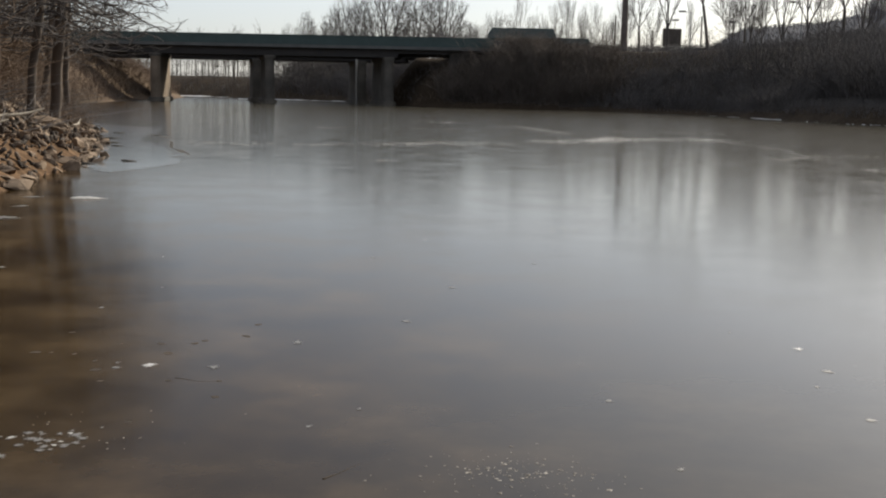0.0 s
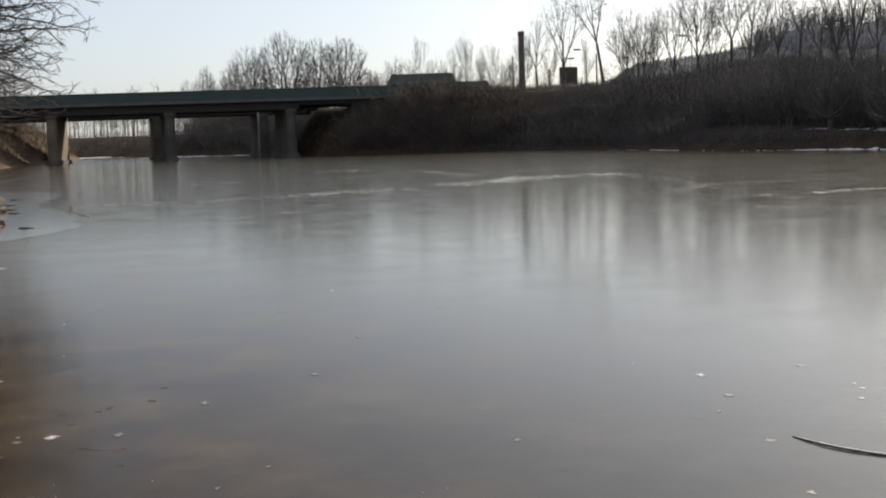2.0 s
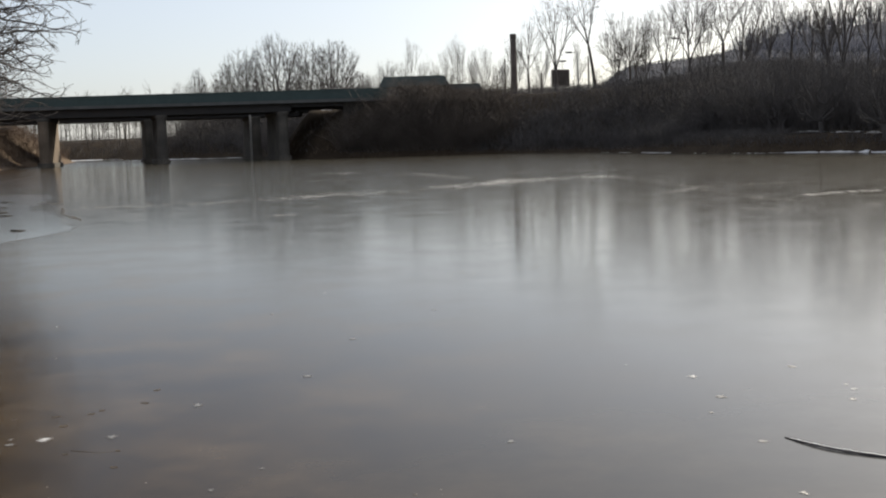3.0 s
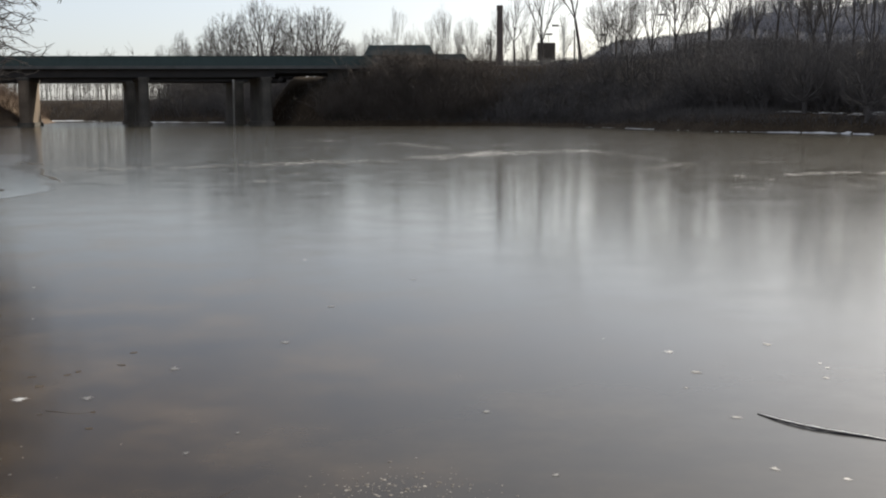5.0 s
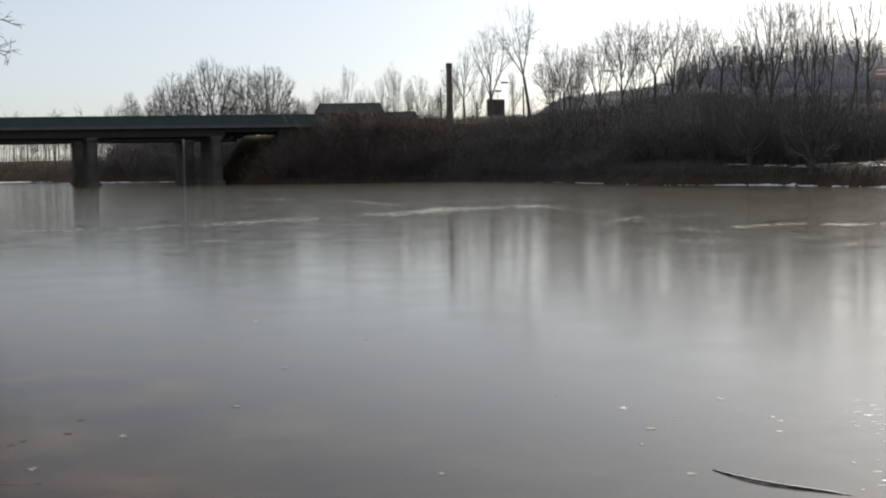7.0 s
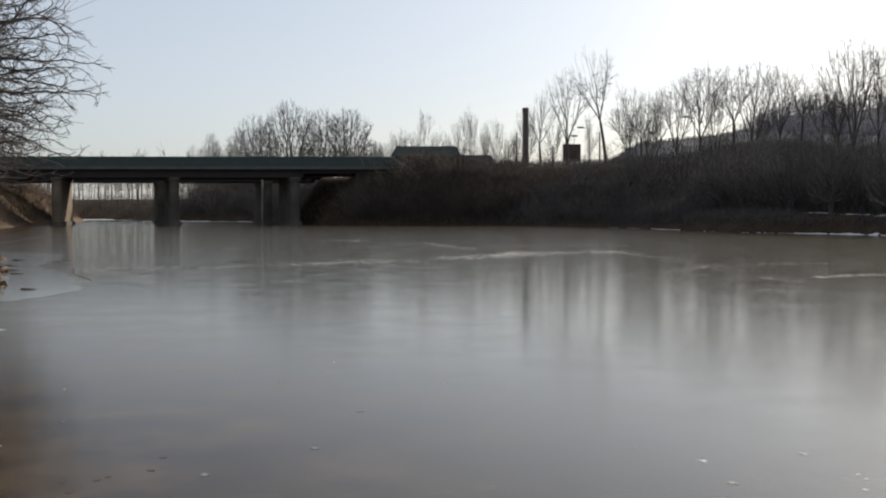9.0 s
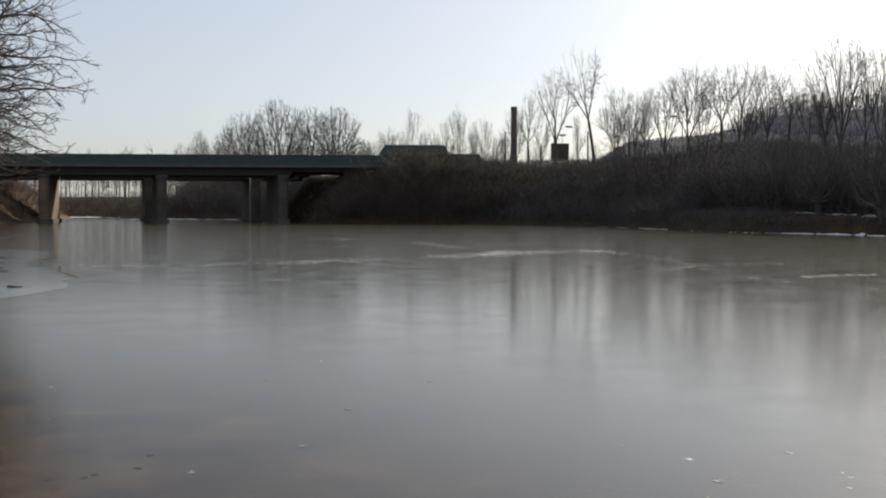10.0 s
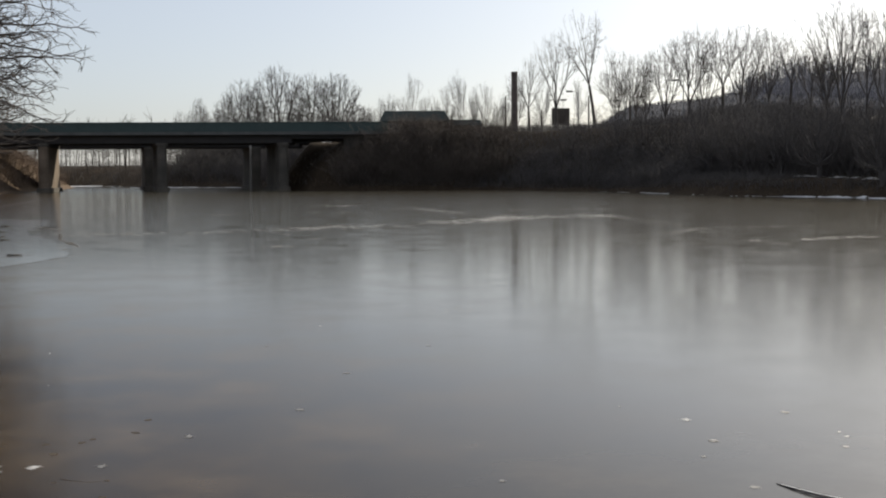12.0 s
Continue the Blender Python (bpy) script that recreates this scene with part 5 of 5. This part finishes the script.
for k in range(20):
    x, y = rng.normal(-2.55, 0.42), rng.normal(6.7, 0.75)
    if x < -3.7 or y < 5.2 or x > -1.6:
        continue
    s = rng.uniform(0.03, 0.08)
    ob = put("leaf", LEAVES[k % 4], None, pose(x, y, 0.001, 0, 0, rng.uniform(0, 360)))
    ob.scale = (s, s * 1.2, s * 0.02)
    tagged(ob, "sodden brown leaf frozen flat into the ice", "leaf", "leaves in the ice")


def branch():
    """The curved stick half frozen into the ice, with rime along its upper side."""
    ctrl = np.array([(1.88, 6.12), (1.95, 5.98), (2.03, 5.86), (2.15, 5.75), (2.34, 5.63), (2.47, 5.52), (2.58, 5.43)])
    f = np.linspace(0, 1, 30)
    s = np.linspace(0, 1, len(ctrl))
    x, y = np.interp(f, s, ctrl[:, 0]), np.interp(f, s, ctrl[:, 1])
    for _ in range(4):
        x[1:-1], y[1:-1] = (x[:-2] + 2 * x[1:-1] + x[2:]) / 4, (y[:-2] + 2 * y[1:-1] + y[2:]) / 4
    z = 0.002 + 0.006 * np.sin(np.clip(f / 0.72, 0, 1) * math.pi) - 0.012 * np.clip((f - 0.72) / 0.28, 0, 1)
    r = np.interp(f, [0, 0.08, 0.4, 0.7, 0.76, 1], [0.003, 0.005, 0.007, 0.0058, 0.003, 0.002]) * (1 + 0.12 * np.sin(np.arange(30) * 2.1))
    top = thing("fallen_branch", pose(0, 0, 0), "dark curved stick frozen into the ice, rimed on top", "branch")
    put("stick", mesh_of("stick", *tubes(np.stack([x, y, z], -1)[None], r[None], 8), BRUSH, True), top)
    m = slice(1, 23)
    rough = 1 + 0.35 * np.sin(np.arange(30) * 1.7) * np.cos(np.arange(30) * 3.1)
    crust = np.stack([x, y + r * 0.75, z + r * 0.80], -1)[m]
    v, fc = tubes(crust[None], (r * 0.40 * rough)[m][None], 8)
    put("rime", mesh_of("rime", v, fc, THICK_RIME, True), top, label="white rime crust")
    return top


branch()


def twig(points, radius):
    """A thin dark twig lying frozen in the clear ice."""
    pts = np.array([(x, y, -0.002) for x, y in points])
    f = np.linspace(0, 1, 12)
    line = np.stack([np.interp(f, np.linspace(0, 1, len(pts)), pts[:, k]) for k in range(3)], -1)
    ob = put("twig", mesh_of("twig", *tubes(line[None], (radius * (1.1 - 0.7 * f))[None], 6), LEAF, True))
    return tagged(ob, "thin dark twig frozen into the clear ice", "twig")


twig([(-0.967, 4.731), (-0.912, 4.814), (-0.847, 4.949)], 0.006)
twig([(-2.16, 6.33), (-1.98, 6.26), (-1.78, 6.33)], 0.004)


# ---- roadside things beyond the far bank ----
def roadside_building():
    z = 8.0
    top = thing("building", pose(-8.9, 176, z), "low roadside building with dark green metal roof", "building")
    bm = bmesh.new()
    box(bm, 0.3, 10.0, 0, 9, -0.5, 2.4, 0.03)
    part("wall", bm, WALL_PAINT, top, "stained brown wall")
    bm = bmesh.new()
    box(bm, 10.01, 15.6, 0.5, 8.5, -0.5, 1.7, 0.03)
    part("wall", bm, WALL_PAINT, top)

    def hip(x0, x1, y0, y1, z0, z1, inset):
        v = [(x0, y0, z0), (x1, y0, z0), (x1, y1, z0), (x0, y1, z0), (x0 + inset, y0 + inset, z1), (x1 - inset, y0 + inset, z1), (x1 - inset, y1 - inset, z1), (x0 + inset, y1 - inset, z1)]
        return v, [(0, 1, 5, 4), (1, 2, 6, 5), (2, 3, 7, 6), (3, 0, 4, 7), (4, 5, 6, 7), (3, 2, 1, 0)]

    put("roof", mesh_of("roof", *hip(-0.1, 10.9, -0.4, 9.4, 2.4, 4.0, 0.8), ROOF), top, label="dark green mansard roof")
    put("roof", mesh_of("roof", *hip(10.2, 16.0, 0.1, 8.9, 1.7, 2.6, 0.4), ROOF), top)
    for x in (1.5, 4.2, 7.0):
        bm = bmesh.new()
        box(bm, x, x + 1.3, -0.05, 0.02, 0.9, 2.0, 0.01)
        win = part("window", bm, GALV, top)
        bm = bmesh.new()
        box(bm, x + 0.08, x + 1.22, -0.065, -0.052, 0.98, 1.92)
        part("pane", bm, GLASS, win)
    return top


roadside_building()


def chimney():
    z = float(land(np.array([13.0]), np.array([190.0]))[0])
    top = thing("chimney", pose(13.0, 190, z), "tall dark sooty brick chimney stack", "chimney")
    f = np.array([0, 0.4, 0.93])
    put("shaft", mesh_of("shaft", *tubes(np.stack([0 * f, 0 * f, f * (19.2 - z)], -1)[None], np.array([[0.62, 0.55, 0.48]]), 16), BRICK, True), top)
    g = np.array([0.925, 0.93, 0.985, 1.0, 1.0])
    put("crown_band", mesh_of("crown_band", *tubes(np.stack([0 * g, 0 * g, g * (19.2 - z) + np.arange(5) * 0.003], -1)[None], np.array([[0.44, 0.53, 0.55, 0.52, 0.28]]), 16), BRICK), top, label="corbelled band at the chimney's head")
    return top


chimney()


def street_lamp(x, y, height, turn):
    z = float(land(np.array([x]), np.array([y]))[0])
    top = thing("street_lamp", pose(x, y, z, 0, 0, turn), "grey street lamp with a flat dark head", "street lamp", "street lamps")
    h = height - z
    put("pole", mesh_of("pole", *tubes(np.array([[(0, 0, -0.2), (0, 0, h * 0.5), (0, 0, h)]]), np.array([[0.12, 0.10, 0.07]]), 8), GALV, True), top)
    put("arm", mesh_of("arm", *tubes(np.array([[(0, 0, h - 0.15), (0.5, 0, h + 0.05), (1.1, 0, h + 0.1)]]), np.array([[0.05, 0.045, 0.04]]), 6), GALV, True), top)
    bm = bmesh.new()
    box(bm, 0.9, 2.0, -0.22, 0.22, h - 0.02, h + 0.24, 0.07)
    part("lamp_head", bm, DARK_METAL, top)
    return top


for x, y, height, turn in ((23.1, 185, 15.4, 180), (30.9, 185, 13.9, 180), (32.0, 185, 14.5, 0), (40.3, 185, 17.1, 180), (20.0, 192, 14.5, 0)):
    street_lamp(x, y, height, turn)


def utility_post(x, y, height):
    z = float(land(np.array([x]), np.array([y]))[0])
    ob = put("post", mesh_of("post", *tubes(np.array([[(0, 0, -0.2), (0, 0, (height - z) / 2), (0, 0, height - z)]]), np.array([[0.14, 0.13, 0.11]]), 8), BARK, True), None, pose(x, y, z))
    return tagged(ob, "plain dark wooden post by the road", "post", "roadside posts")


for x, y, height in ((24.8, 185, 14.8), (11.4, 188, 15.0), (17.2, 186, 12.6)):
    utility_post(x, y, height)


def car(x, y, turn):
    z = float(land(np.array([x]), np.array([y]))[0])
    top = thing("car", pose(x, y, z, 0, 0, turn), "white car parked on the road above the ledge", "car")
    bm = bmesh.new()
    box(bm, -2.1, 2.1, -0.85, 0.85, 0.32, 0.92, 0.12)
    body = part("body", bm, CAR_WHITE, top, smooth=True)
    low, high = (-1.25, 1.15, 0.78), (-0.75, 0.55, 0.62)
    v = [(low[0], -low[2], 0.9), (low[1], -low[2], 0.9), (low[1], low[2], 0.9), (low[0], low[2], 0.9), (high[0], -high[2], 1.42), (high[1], -high[2], 1.42), (high[1], high[2], 1.42), (high[0], high[2], 1.42)]
    put("cabin", mesh_of("cabin", v, [(0, 1, 5, 4), (1, 2, 6, 5), (2, 3, 7, 6), (3, 0, 4, 7)], GLASS), body, label="dark glazed cabin")
    bm = bmesh.new()
    box(bm, -0.8, 0.6, -0.64, 0.64, 1.41, 1.47, 0.025)
    part("roof", bm, CAR_WHITE, body)
    for wx in (-1.3, 1.3):
        for wy in (-0.8, 0.8):
            bm = bmesh.new()
            bmesh.ops.create_cone(bm, cap_ends=True, segments=16, radius1=0.32, radius2=0.32, depth=0.2)
            wheel = part("wheel", bm, RUBBER, top, at=pose(wx, wy, 0.32, 90, 0, 0))
            bm = bmesh.new()
            bmesh.ops.create_cone(bm, cap_ends=True, segments=12, radius1=0.19, radius2=0.17, depth=0.22)
            part("rim", bm, GALV, wheel)
    for wy in (-0.55, 0.55):
        bm = bmesh.new()
        box(bm, -2.13, -2.05, wy - 0.18, wy + 0.18, 0.62, 0.78, 0.02)
        part("headlight", bm, GALV, body)
    return top


car(46.4, 91.6, 60)


def roadside_sign(x, y, z_mid):
    z = float(land(np.array([x]), np.array([y]))[0])
    top = thing("sign", pose(x, y, z, 0, 0, -20), "faded red board sign on a tall pole", "sign")
    h = z_mid - z
    put("pole", mesh_of("pole", *tubes(np.array([[(0, 0, -0.2), (0, 0, h * 0.5), (0, 0, h + 0.5)]]), np.array([[0.12, 0.11, 0.10]]), 8), GALV, True), top)
    bm = bmesh.new()
    box(bm, -1.0, 1.0, -0.22, -0.12, h - 0.65, h + 0.65, 0.03)
    board = part("board", bm, RED_PAINT, top)
    for x0, x1, k in ((-0.8, 0.55, 0.28), (-0.8, 0.75, -0.22)):
        bm = bmesh.new()
        box(bm, x0, x1, -0.235, -0.223, h + k - 0.12, h + k + 0.12)
        part("lettering", bm, CAR_WHITE, board, "worn pale bar of lettering")
    return top


roadside_sign(64.6, 140.0, 12.9)


def roadside_board(x, y, z_mid):
    z = float(land(np.array([x]), np.array([y]))[0])
    top = thing("notice_board", pose(x, y, z, 0, 0, 6), "dark board on two posts seen from behind by the road", "board")
    h = z_mid - z
    for px in (-0.8, 0.8):
        bm = bmesh.new()
        box(bm, px - 0.08, px + 0.08, -0.08, 0.08, -0.3, h + 1.1, 0.02)
        part("post", bm, BARK, top)
    bm = bmesh.new()
    box(bm, -1.5, 1.5, -0.20, -0.10, h - 1.5, h + 1.35, 0.03)
    board = part("board", bm, BARK, top)
    for k in (-0.7, 0.0, 0.7):
        bm = bmesh.new()
        box(bm, -1.45, 1.45, -0.26, -0.203, h + k - 0.05, h + k + 0.05, 0.01)
        part("batten", bm, BARK, board)
    return top


roadside_board(20.3, 186.0, 11.5)
